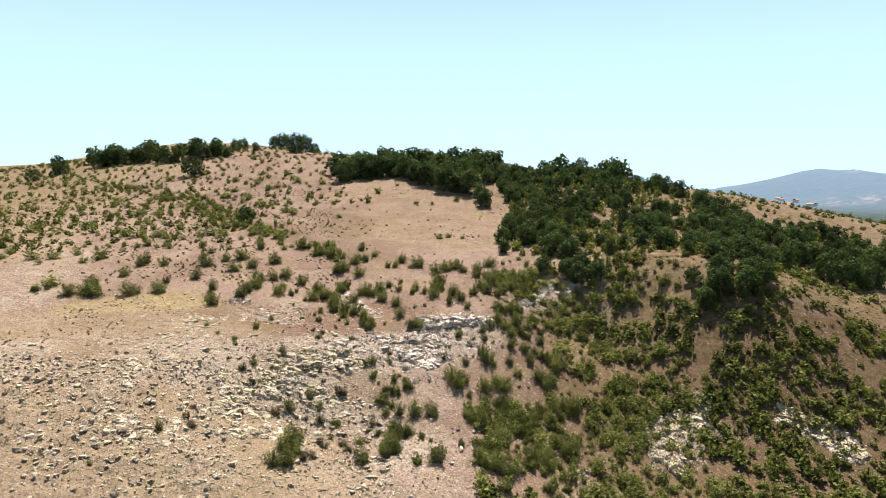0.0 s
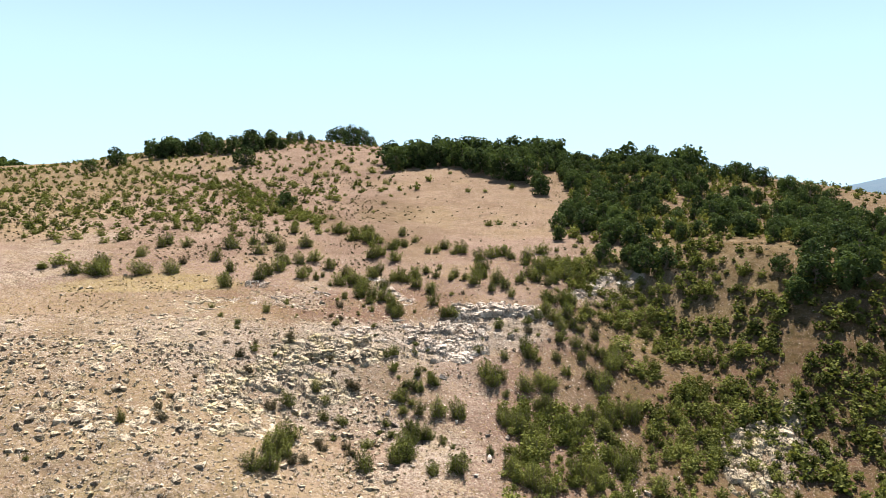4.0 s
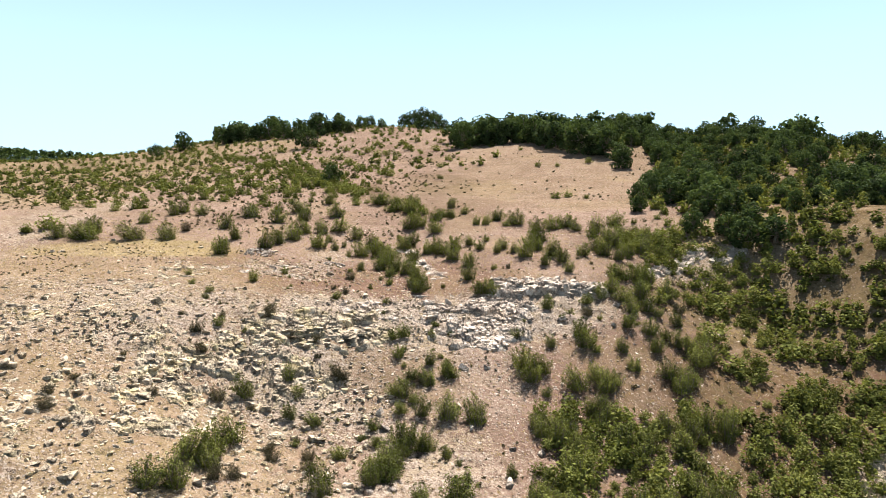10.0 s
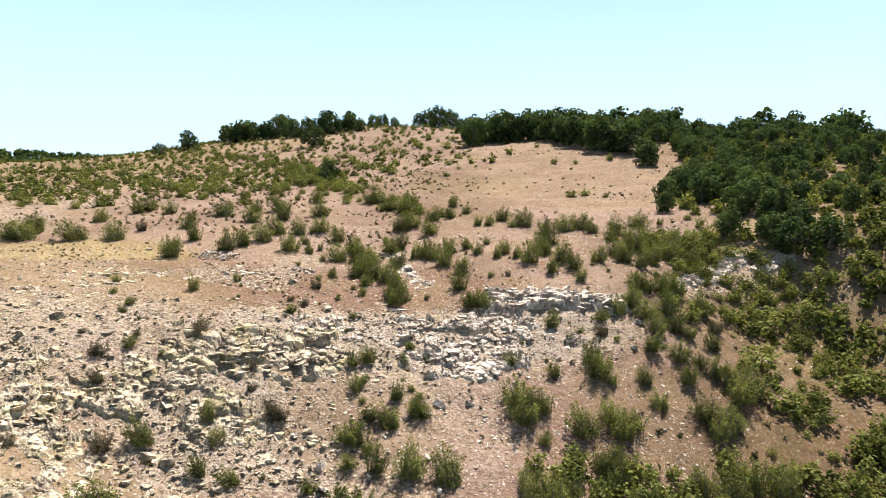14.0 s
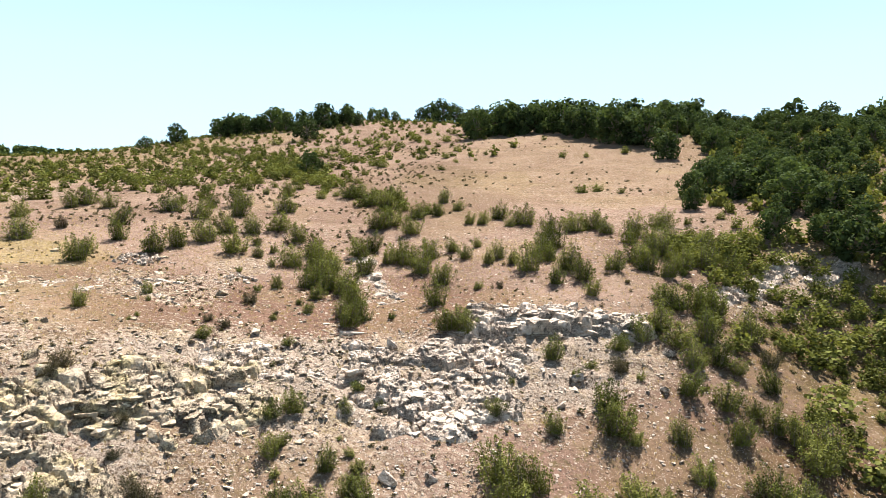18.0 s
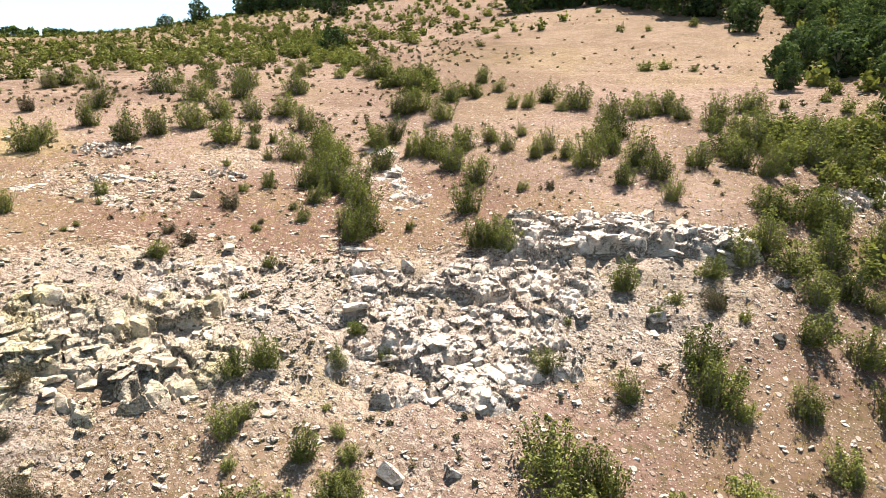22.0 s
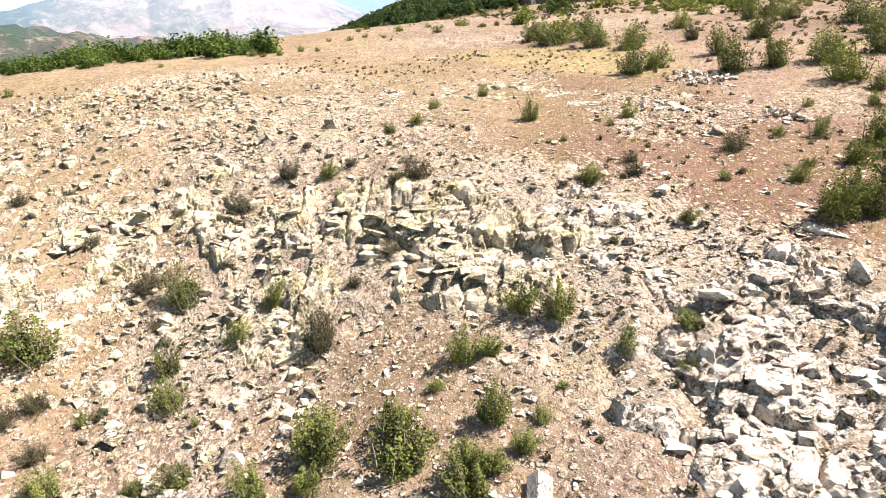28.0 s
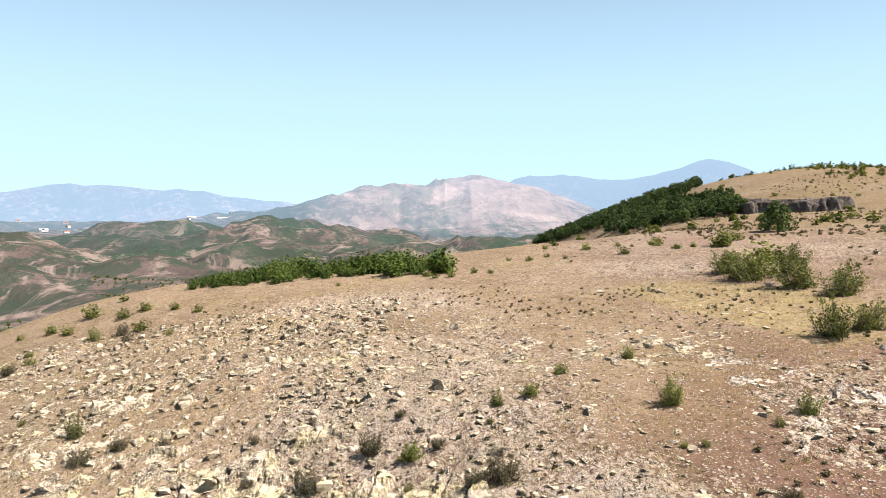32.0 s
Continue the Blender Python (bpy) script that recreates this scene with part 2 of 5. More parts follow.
def leaf_material(name, dark, light, dry=None):
    n = Nodes(name)
    info = n.make("ShaderNodeObjectInfo")
    isle = n.make("ShaderNodeNewGeometry")
    base = n.mix(isle.outputs["Random Per Island"], dark, light)
    base = n.mix(n.math("MULTIPLY", info.outputs["Random"], 0.42), base, dry or light)
    base = n.mix(n.ramp(n.noise(0.22, 3, 0.6), (0.42, 0.0), (0.6, 0.55)), base, dry or light)
    base = n.mix(n.ramp(n.noise(0.31, 3, 0.6, n.scaled(1.0, 1.0, 0.5)), (0.4, 0.5), (0.52, 0.0)), base, dark)
    n.done(base, 0.9, 0.03)
    through_leaf = n.make("ShaderNodeBsdfTranslucent")
    n.put(through_leaf.inputs["Color"], n.mix(1.0, base, (1.0, 1.0, 0.55), "MULTIPLY"))
    blend = n.make("ShaderNodeMixShader")
    blend.inputs[0].default_value = 0.30
    n.put(blend.inputs[1], n.shade.outputs[0]), n.put(blend.inputs[2], through_leaf.outputs[0])
    n.put(n.out.inputs["Surface"], blend.outputs[0])
    return n.mat


def plain_material(name, a, b, scale=6.0, rough=0.9):
    n = Nodes(name)
    f = n.noise(scale, 6, 0.7)
    n.bump(f, 0.5, 0.03)
    return n.done(n.mix(f, a, b), rough, 0.2)


SOIL, FAR = ground_material(), far_material()
PALE_ROCK = rock_material("pale_limestone", (0.14, 0.102, 0.078), (0.52, 0.425, 0.345), (0.72, 0.615, 0.515), (0.46, 0.35, 0.255))
YELLOW_ROCK = rock_material("lichened_limestone", (0.12, 0.086, 0.062), (0.42, 0.335, 0.245), (0.60, 0.50, 0.37), (0.46, 0.37, 0.19))
DARK_ROCK = rock_material("dark_weathered_rock", (0.04, 0.032, 0.028), (0.11, 0.09, 0.08), (0.19, 0.155, 0.135), (0.13, 0.10, 0.07))
SCRUB_LEAF = leaf_material("scrub_oak_leaf", (0.012, 0.016, 0.005), (0.140, 0.158, 0.040), (0.215, 0.215, 0.062))
GREY_LEAF = leaf_material("grey_green_leaf", (0.020, 0.021, 0.012), (0.087, 0.081, 0.043), (0.122, 0.096, 0.058))
OAK_LEAF = leaf_material("oak_leaf", (0.006, 0.010, 0.005), (0.058, 0.086, 0.036), (0.105, 0.140, 0.046))
YOUNG_LEAF = leaf_material("young_leaf", (0.018, 0.034, 0.009), (0.105, 0.138, 0.034))
ROOF_TILE = plain_material("weathered_roof_tile", (0.28, 0.12, 0.08), (0.38, 0.19, 0.12), 0.8)
PLASTER = plain_material("white_plaster", (0.42, 0.40, 0.38), (0.52, 0.50, 0.48), 0.5)
SHEET = plain_material("pale_sheet_roof", (0.30, 0.31, 0.33), (0.38, 0.38, 0.39), 0.3, 0.7)
STRAW = leaf_material("dry_grass", (0.30, 0.20, 0.09), (0.52, 0.40, 0.22))
BARK = plain_material("rough_bark", (0.10, 0.075, 0.055), (0.22, 0.18, 0.14))

# ---- the land ----
# Rises and hollows of the hillside: x, y, radius, height.
KNOLLS = [
    (-10, 60, 22, 4.51),
    (-32, 78, 22, 3.79),
    (-5, 90, 22, -3.98),
    (15, 92, 22, 4.49),
    (-20, 110, 24, 2.95),
    (10, 112, 24, 3.77),
    (42, 102, 22, -9.66),
    (34, 124, 20, 1.67),
    (-55, 125, 35, 2.41),
    (-45, 55, 30, 4.33),
    (60, 130, 35, 8.11),
    (70, 95, 35, -4.62),
    (-8, 57, 12, 0.28),
    (-17, 88, 11, 1.77),
    (-13, 74, 10, -4.32),
    (45, 112, 12, -6.42),
    (31, 106, 14, 5.32),
    (-8, 125, 12, -1.79),
    (72, 108, 22, 14.29),
    (-160, 70, 30, -8.75),
    (-118, 82, 20, 2.37),
    (-95, 45, 22, 3.8),
    (-130, 112, 25, 0.66),
    (-145, 40, 28, -12.37),
    (-188, 285, 30, -8.00),
    (-80, 28, 20, 4.0),
]
HILLS = [
    (-90, 60, 45, 5.64),
    (-20, 170, 45, 6.64),
    (40, 190, 50, -1.22),
    (-110, 150, 60, 8.57),
    (-50, 260, 60, 2.04),
    (60, 270, 70, 17.18),
    (-60, 390, 90, 22.77),
    (60, 400, 90, 1.68),
    (-170, 420, 90, 0.68),
    (-270, 210, 80, 29.03),
    (-150, 50, 60, 17.84),
    (150, 190, 80, 14.05),
    (0, 20, 60, -2.30),
    (-230, 70, 60, -5.19),
    (-97, 480, 50, 7.65),
    (-310, 200, 40, -1.24),
    (140, 205, 38, 3.16),
    (-200, 20, 60, -15.83),
    (-280, 60, 60, -20.31),
]
LIFT, EAST, NORTH = -12.82, -0.01059, 0.11624
# Ranges round the hill: x, y, half length, half width, turn in degrees, height.
RANGES = [
    (-2500, 130, 420, 340, 90, 185), (-2480, 480, 250, 300, 90, 60), (-2350, -400, 380, 300, 70, 45), (-3650, 640, 460, 330, 80, 290), (-3450, 1410, 340, 300, 62, 352),
    (-3950, -1700, 1200, 300, 114, 232), (-1150, -260, 260, 150, 70, 46), (-640, -330, 330, 90, 20, 22), (-460, -120, 170, 50, 35, 10),
    (-900, -800, 420, 160, 30, 30), (-1900, -1150, 700, 280, 118, 42), (-425, 655, 250, 100, 38, 92), (270, 1380, 330, 200, -8, 138), (1750, 2180, 300, 220, -38, 92), (2300, 2150, 330, 220, -48, 84),
    (2000, 1700, 420, 220, -50, 48), (-900, 420, 260, 200, 40, 30),
]


def hashed(i, j, seed):
    n = (i.astype(np.int64) * 374761393 + j.astype(np.int64) * 668265263 + seed * 974634777) & 0xFFFFFFFF
    n = ((n ^ (n >> 13)) * 1274126177) & 0xFFFFFFFF
    return ((n ^ (n >> 16)) & 0xFFFF) / 65535.0


def ripple(x, y, size, seed=0):
    """Smooth noise from -1 to 1 with bumps of that size."""
    u, v = x / size, y / size
    i, j = np.floor(u), np.floor(v)
    f, g = u - i, v - j
    f, g = f * f * (3 - 2 * f), g * g * (3 - 2 * g)
    a = hashed(i, j, seed) * (1 - f) + hashed(i + 1, j, seed) * f
    b = hashed(i, j + 1, seed) * (1 - f) + hashed(i + 1, j + 1, seed) * f
    return 2 * (a * (1 - g) + b * g) - 1


def fractal(x, y, size, octaves, seed=0, rough=0.5):
    return sum(ripple(x, y, size / 2**n, seed + n) * rough**n for n in range(octaves))


def smooth(a, b, v):
    s = np.clip((v - a) / (b - a), 0, 1)
    return s * s * (3 - 2 * s)


def lie(x, y):
    """The large shape of the land, without its stones."""
    x, y = np.asarray(x, float), np.asarray(y, float)
    z = LIFT + EAST * x + NORTH * y
    for a, b, r, h in KNOLLS + HILLS:
        z = z + h * np.exp(-((x - a) ** 2 + (y - b) ** 2) / (2 * r * r))
    away = smooth(0.78, 1.45, np.hypot((x + 60) / 380, (y - 240) / 420))
    far = -30 + 11 * fractal(x, y, 330, 5, 3, 0.55)
    far = far + smooth(-150, -500, x) * smooth(350, 50, y) * smooth(-3200, -2200, x) * (30 * (0.55 - np.abs(fractal(x, y, 420, 5, 27, 0.55))) - 8 + 24 * (0.4 - np.abs(fractal(x, y, 150, 4, 57, 0.6))))
    for a, b, la, lb, turn, h in RANGES:
        c, s = math.cos(radians(turn)), math.sin(radians(turn))
        u, v = ((x - a) * c + (y - b) * s) / la, (-(x - a) * s + (y - b) * c) / lb
        d = np.exp(-(u * u + v * v) * 0.9)
        far = far + h * d * (1 + 0.16 * fractal(x, y, 420, 5, 9, 0.48))
    return z * (1 - away) + far * away


def span(inner, outer, step, growth):
    """Growing steps from inner to outer."""
    out, at = [], inner
    sign = 1 if outer > inner else -1
    while (outer - at) * sign > 0:
        step *= growth
        at += sign * step
        out.append(at)
    return out


def rocky(x, y):
    """How far bare stone comes through, from 0 to 1."""
    ragged = fractal(x, y, 14, 4, 21)
    ledge = smooth(-4, -16, x + 0.35 * (y - 88) + 5 * ragged) * smooth(100, 92, y - 0.12 * x + 5 * ragged) * smooth(35, 48, y) * smooth(-74, -58, x)
    spine = 0.8 * smooth(1.5, 0.4, np.abs(y - 97 - 0.32 * (x - 2) - 2.5 * ragged) / 6.5) * smooth(-24, -14, x) * smooth(26, 17, x)
    bar = 0.55 * smooth(1.4, 0.5, np.abs(y - 122 - 0.55 * (x - 36) - 2 * ragged) / 3.5) * smooth(26, 30, x) * smooth(50, 44, x)
    scree = 0.32 * smooth(-8, 2, x + 4 * ragged) * smooth(15, 5, x) * smooth(80, 86, y) * smooth(100, 93, y)
    apron = 0.42 * smooth(-20, -10, x) * smooth(34, 22, x) * smooth(48, 54, y) * smooth(92, 84, y) * (0.7 + ragged)
    gully = 0.35 * smooth(1.4, 0.4, np.abs(x + 5 + 0.3 * (y - 118) - 2 * ragged) / 3) * smooth(108, 114, y) * smooth(132, 126, y)
    patch = 0.38 * smooth(0.3, 0.7, fractal(x, y, 9, 3, 55)) * smooth(-62, -40, x) * smooth(12, 0, x) * smooth(140, 122, y) * smooth(90, 98, y)
    shoulder = 0.27 * smooth(-48, -66, x) * smooth(88, 96, y) * smooth(240, 200, y) * (0.55 + ragged)
    slide = 0.8 * smooth(1.3, 0.4, np.hypot((x - 47) / 10, (y - 79) / 7) + 0.3 * ragged)
    return np.clip(np.maximum.reduce([ledge * (0.6 + 0.4 * ragged) * (0.5 + 0.5 * smooth(66, 80, y)), spine, bar, scree, apron, gully, patch, shoulder, slide]), 0, 1)


def plates(x, y, size, seed, square=False):
    """Tilted broken plates of that size: for each place a height, and how far off the nearest joint is."""
    u, v = x / size, y / size
    i0, j0 = np.floor(u), np.floor(v)
    best, second, out = np.full(np.shape(u), 9.0), np.full(np.shape(u), 9.0), np.zeros(np.shape(u))
    cu, cv = np.zeros(np.shape(u)), np.zeros(np.shape(u))
    for di in (-1, 0, 1):
        for dj in (-1, 0, 1):
            i, j = i0 + di, j0 + dj
            dx, dy = u - i - hashed(i, j, seed), v - j - hashed(i, j, seed + 1)
            d = np.maximum(np.abs(0.94 * dx + 0.34 * dy), np.abs(0.94 * dy - 0.34 * dx)) ** 2 if square else dx * dx + dy * dy
            top = hashed(i, j, seed + 2) - 0.5 + 0.7 * dx * (hashed(i, j, seed + 3) - 0.5) + dy * (hashed(i, j, seed + 4) - 0.25)
            near = d < best
            second = np.where(near, best, np.minimum(second, d))
            best, out = np.where(near, d, best), np.where(near, top, out)
            cu, cv = np.where(near, u - dx, cu), np.where(near, v - dy, cv)
    return out, np.sqrt(second) - np.sqrt(best), cu * size, cv * size


def shards(x, y, size, seed):
    return plates(x, y, size, seed)[0]


def height(x, y):
    """The ground with its fine relief."""
    x, y = np.asarray(x, float), np.asarray(y, float)
    near = smooth(260, 120, np.hypot(x, y - 100))
    rock = rocky(x, y)
    crag = 1 - np.abs(fractal(x * 0.9 + y * 0.3, y * 1.5, 4.5, 4, 33, 0.6))
    steep = 1 + 1.2 * smooth(80, 70, y) * smooth(-14, -24, x)
    fine = 0.10 * fractal(x, y, 6, 4, 41) + steep * rock * (0.3 * (crag - 0.75) + 0.6 * shards(x + 0.3 * y, y, 3.1, 5) + 0.42 * shards(x, y - 0.2 * x, 1.25, 15))
    return lie(x, y) + near * fine


def link_mesh(name, verts, faces, mat):
    """A mesh object from arrays; faces all have the same number of corners."""
    me = bpy.data.meshes.new(name)
    verts, faces = np.asarray(verts, np.float32), np.asarray(faces, np.int32)
    me.vertices.add(len(verts))
    me.vertices.foreach_set("co", verts.ravel())
    k = faces.shape[1]
    me.loops.add(faces.size)
    me.loops.foreach_set("vertex_index", faces.ravel())
    me.polygons.add(len(faces))
    me.polygons.foreach_set("loop_start", np.arange(0, faces.size, k, dtype=np.int32))
    me.polygons.foreach_set("use_smooth", np.zeros(len(faces), bool))
    me.update(calc_edges=True)
    me.materials.append(mat)
    return me


def smooth_faces(me):
    me.polygons.foreach_set("use_smooth", np.ones(len(me.polygons), bool))
    return me


xs = np.array(span(-64, -4900, 0.34, 1.04)[::-1] + list(np.arange(-64, 48.1, 0.34)) + span(48, 4900, 0.34, 1.045))
ys = np.array(span(52, -4900, 0.34, 1.055)[::-1] + list(np.arange(52, 130.1, 0.34)) + span(130, 4900, 0.34, 1.04))
GX, GY = np.meshgrid(xs, ys)
GZ = height(GX, GY)
grid_v = np.stack([GX.ravel(), GY.ravel(), GZ.ravel()], 1)
nx, ny = len(xs), len(ys)
ii, jj = np.meshgrid(np.arange(nx - 1), np.arange(ny - 1))
base_i = (jj * nx + ii).ravel()
grid_f = np.stack([base_i, base_i + 1, base_i + nx + 1, base_i + nx], 1)
mid = grid_v[grid_f].mean(1)
is_far = (np.hypot(mid[:, 0] + 40, mid[:, 1] - 200) > 490) | (mid[:, 0] < -150) & (mid[:, 2] < 2)


def sheet(name, faces, mat, zones, label, category):
    used, inverse = np.unique(faces, return_inverse=True)
    me = smooth_faces(link_mesh(name, grid_v[used], inverse.reshape(faces.shape), mat))
    x, y = grid_v[used, 0], grid_v[used, 1]
    attr = me.attributes.new("zone", "FLOAT_COLOR", "POINT")
    attr.data.foreach_set("color", np.stack(zones(x, y), 1).astype(np.float32).ravel())
    return tagged(new(name, me), label, category, kind="structure")


def near_zones(x, y):
    ragged = fractal(x, y, 16, 4, 71)
    field = smooth(1.2, 0.8, np.hypot((x + 47) / 14, (y - 111 - 0.25 * (x + 47)) / 6.5) + 0.2 * ragged)
    brown = smooth(30, 42, x + 3 * ragged) * smooth(100, 108, y) * smooth(150, 138, y) * 0.55
    crest = 0.6 * smooth(-60, -110, x + 20 * ragged) * smooth(120, 160, y)
    rim = 0.42 * smooth(-14, -30, x + 6 * ragged) * smooth(58, 72, y) * smooth(112, 100, y)
    meadow = 0.25 * smooth(-10, 5, x) * smooth(150, 170, y)
    straw = np.clip(np.maximum.reduce([field, brown, crest, rim, meadow, 0.5 * smooth(-2, -14, x + 4 * ragged) * smooth(80, 70, y)]) + 0.25 * smooth(0.2, 0.6, fractal(x, y, 10, 3, 61)), 0, 1)
    sward = 0.6 * smooth(1.2, 0.5, np.hypot((x + 6 + 0.1 * (y - 190)) / 10, (y - 190) / 32) + 0.3 * ragged)
    woods = smooth(40, 60, x) * smooth(140, 155, y) * 0.7
    gully = 0.7 * smooth(1.2, 0.5, np.abs(x + 17 + 0.62 * (y - 170)) / 9 + 0.3 * ragged) * smooth(142, 155, y) * smooth(250, 230, y)
    bank = np.maximum(0.9 * smooth(15, 32, x + 4 * ragged) * smooth(135, 110, y), smooth(50, 60, x) * smooth(162, 148, y) * smooth(150, 120, x))
    out = smooth(300, 450, np.hypot(x + 40, y - 220))
    red = 0.85 * smooth(1.2, 0.6, np.hypot((x + 10) / 24, (y - 106) / 11) + 0.3 * ragged) + 0.4 * smooth(22, 34, x) * smooth(118, 108, y) + 0.55 * smooth(7, 13, x + 2 * ragged) * smooth(102, 96, y)
    return rocky(x, y), straw, np.clip(np.maximum.reduce([sward, woods, gully, bank, 0.8 * out, 0.75 * smooth(-120, -145, x) * smooth(125, 100, y), 0.45 * smooth(40, 60, x) * smooth(150, 100, y), 0.4 * smooth(-85, -120, x + 12 * ragged) * smooth(110, 140, y)]), 0, 1), np.clip(red, 0, 1)


def far_zones(x, y):
    d = np.hypot(x, y - 90)
    turn = np.degrees(np.arctan2(-x, y - 90))
    wood = np.maximum(smooth(1900, 1500, d) * smooth(65, 50, turn) * smooth(-12, 2, turn), 0.7 * smooth(2900, 3300, d) * smooth(90, 80, turn))
    wood = np.maximum(wood, (0.8 - 0.7 * smooth(1800, 2300, d) * smooth(104, 98, turn) * smooth(76, 82, turn)) * smooth(0.1, 0.4, fractal(x, y, 150, 5, 91, 0.65)))
    wood = np.maximum(wood, 0.4 * smooth(2200, 1500, d) * smooth(95, 110, turn) * smooth(-0.1, 0.25, fractal(x, y, 170, 5, 47, 0.65)))
    wood = np.maximum(wood, 0.9 * smooth(-20, -28, turn) * smooth(-0.5, -0.1, fractal(x, y, 260, 4, 67, 0.6)))
    # second value: share of the painted haze glow, growing with distance
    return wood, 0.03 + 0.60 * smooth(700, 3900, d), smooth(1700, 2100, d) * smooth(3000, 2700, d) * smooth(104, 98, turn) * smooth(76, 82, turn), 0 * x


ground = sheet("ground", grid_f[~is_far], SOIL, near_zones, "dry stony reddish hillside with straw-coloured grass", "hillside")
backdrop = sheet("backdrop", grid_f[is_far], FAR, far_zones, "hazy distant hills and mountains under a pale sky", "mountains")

# Where the larger shrubs stand: x, y, width.
SLOPE_SHRUBS = [
    (-8.6, 76.5, 0.4), (-7.3, 70.9, 1.3), (-7.2, 64.2, 2.2), (-6.9, 95.1, 0.5), (-5.9, 74.2, 0.8), (-5.2, 89.9, 1.2), (-5.1, 76, 1.2), (-4.6, 73.3, 1),
    (-4.1, 86.9, 1.2), (-3.9, 87.8, 0.9), (-3.9, 91, 1.4), (-3.7, 67.8, 2.8), (-3.7, 81, 1.4), (-3.4, 85.5, 0.6), (-2.8, 78.5, 1.2), (-2.7, 70, 2.4),
    (-2.5, 83.7, 1.4), (-2, 80.3, 1.1), (-1.7, 73.1, 2.9), (-1.1, 83.7, 1.4), (-0.9, 78.3, 1.6), (-0.9, 92.2, 1), (-0.8, 86.8, 1.4), (-0.7, 89.4, 0.4),
    (-0.7, 94.8, 0.9), (0.1, 65.2, 1.6), (0.1, 73.3, 1.6), (0.4, 88.2, 0.7), (0.9, 85.3, 1.2), (1.1, 87.2, 0.9), (1.2, 93.4, 0.7), (1.2, 86, 0.9),
]
SLOPE_SHRUBS_B = [
    (1.6, 78.2, 2.4), (1.7, 72.5, 1.1), (2.8, 70.9, 0.7), (2.8, 66.5, 2.7), (4.4, 78.2, 2.3), (7.3, 70.7, 1.2), (8.9, 94.5, 1.3), (9.1, 68.4, 2.2),
    (9.9, 97.8, 0.5), (10.6, 78.4, 3.1), (10.7, 66.6, 3), (11.3, 84.4, 1.1), (12.6, 72.2, 2.6), (12.6, 64.6, 2.7), (12.7, 77.2, 3.3), (12.8, 93.5, 1.3),
    (12.9, 101.4, 1.6), (14, 115.5, 1.6), (14.5, 99.9, 0.9), (14.9, 86.5, 2.4), (15.7, 100.9, 1), (10.3, 87.9, 3.9),
    (-0.6, 83.3, 2.0), (-2.9, 81, 1.8), (1.8, 85.1, 1.5), (-9.2, 82, 1.4),
]
BANK_SHRUBS = [
    (16.3, 96.5, 2.1), (16.4, 82.2, 2.9), (16.6, 116.9, 2.2), (16.8, 94.3, 2.3), (17, 112.7, 1.5), (17.9, 93.6, 1.1), (18.1, 101.1, 1.4), (18.1, 88.1, 3.3),
    (18.2, 104, 1.7), (18.7, 69, 5.6), (19, 78.2, 4.7), (19.3, 100.5, 0.8), (20.3, 105.7, 2.2), (21.1, 94.4, 1.6), (21.9, 91.5, 1.7), (22, 107.6, 2.5),
    (22.5, 99.6, 1.9), (23.5, 105.5, 2.4), (23.7, 113, 1.7), (23.8, 102.8, 2), (24, 82, 5.3), (24.1, 73, 5.7), (24.5, 112.2, 2.5), (25, 95.6, 2),
    (25, 98.8, 2.1), (25.8, 107.3, 2.5), (25.9, 104.2, 2.3), (26.5, 113.5, 2.6), (26.7, 90.7, 4.3), (27.1, 98.8, 1.5), (27.2, 103.6, 1.3), (27.4, 70.1, 2.2),
]
BANK_SHRUBS_B = [
    (28.1, 97.7, 1.8), (28.3, 113.4, 2.3), (28.8, 84.5, 5.1), (29.6, 102.6, 1.6), (30.2, 110.3, 2.7), (30.3, 96.4, 4.1), (30.6, 106.5, 1.8), (33.3, 74.8, 3),
    (33.5, 113.7, 1.7), (33.7, 86.4, 5.2), (34, 102.4, 5.8), (34.4, 112.9, 2), (34.6, 96.1, 5.7), (36.1, 110.9, 5.8), (39.3, 87.6, 5.9), (39.3, 115.1, 5.7),
    (39.5, 92.3, 5.6), (42.9, 102.8, 5.3), (45.5, 117.2, 6), (46.5, 86.4, 4.2), (47.9, 102.8, 4.7), (48.2, 93.4, 5.8), (51.7, 87.5, 4.2), (53.5, 100.4, 5.3),
    (53.5, 106.5, 4.8),
]
LEDGE_SHRUBS = [
    (-58.6, 53.6, 1.2), (-57.1, 44.5, 1.2), (-55.3, 43.3, 1.2), (-51.6, 68.5, 0.6), (-43.5, 57.5, 0.8), (-37.9, 55.5, 0.6), (-32.1, 62.6, 1.2), (-29.6, 66.5, 1.2),
    (-29.1, 69.7, 0.9), (-28.5, 64.6, 1.3), (-28.1, 75.4, 0.7), (-24, 76, 0.8), (-23.4, 71.2, 1.1), (-22.5, 79.9, 1.5), (-19, 74.4, 1.6), (-18.5, 59.6, 2),
    (-17, 76.3, 2), (-16.8, 60.6, 2.1), (-16.6, 65, 3.6), (-16.1, 74.9, 0.8), (-16, 69.1, 2.5), (-15, 62.8, 1.2), (-14.2, 80.5, 1.3), (-13.7, 63.7, 1.3),
    (-13.1, 78.7, 1.3), (-13, 69.6, 1.1), (-12.7, 75.4, 1.3), (-12.4, 68.3, 1.2), (-11.4, 71.7, 0.7), (-11.3, 72.4, 0.6), (-10.4, 75.5, 1.4), (-9.8, 70.1, 1.2),
]
LEDGE_SHRUBS_B = [
    (-9.1, 68.1, 1.5),
]
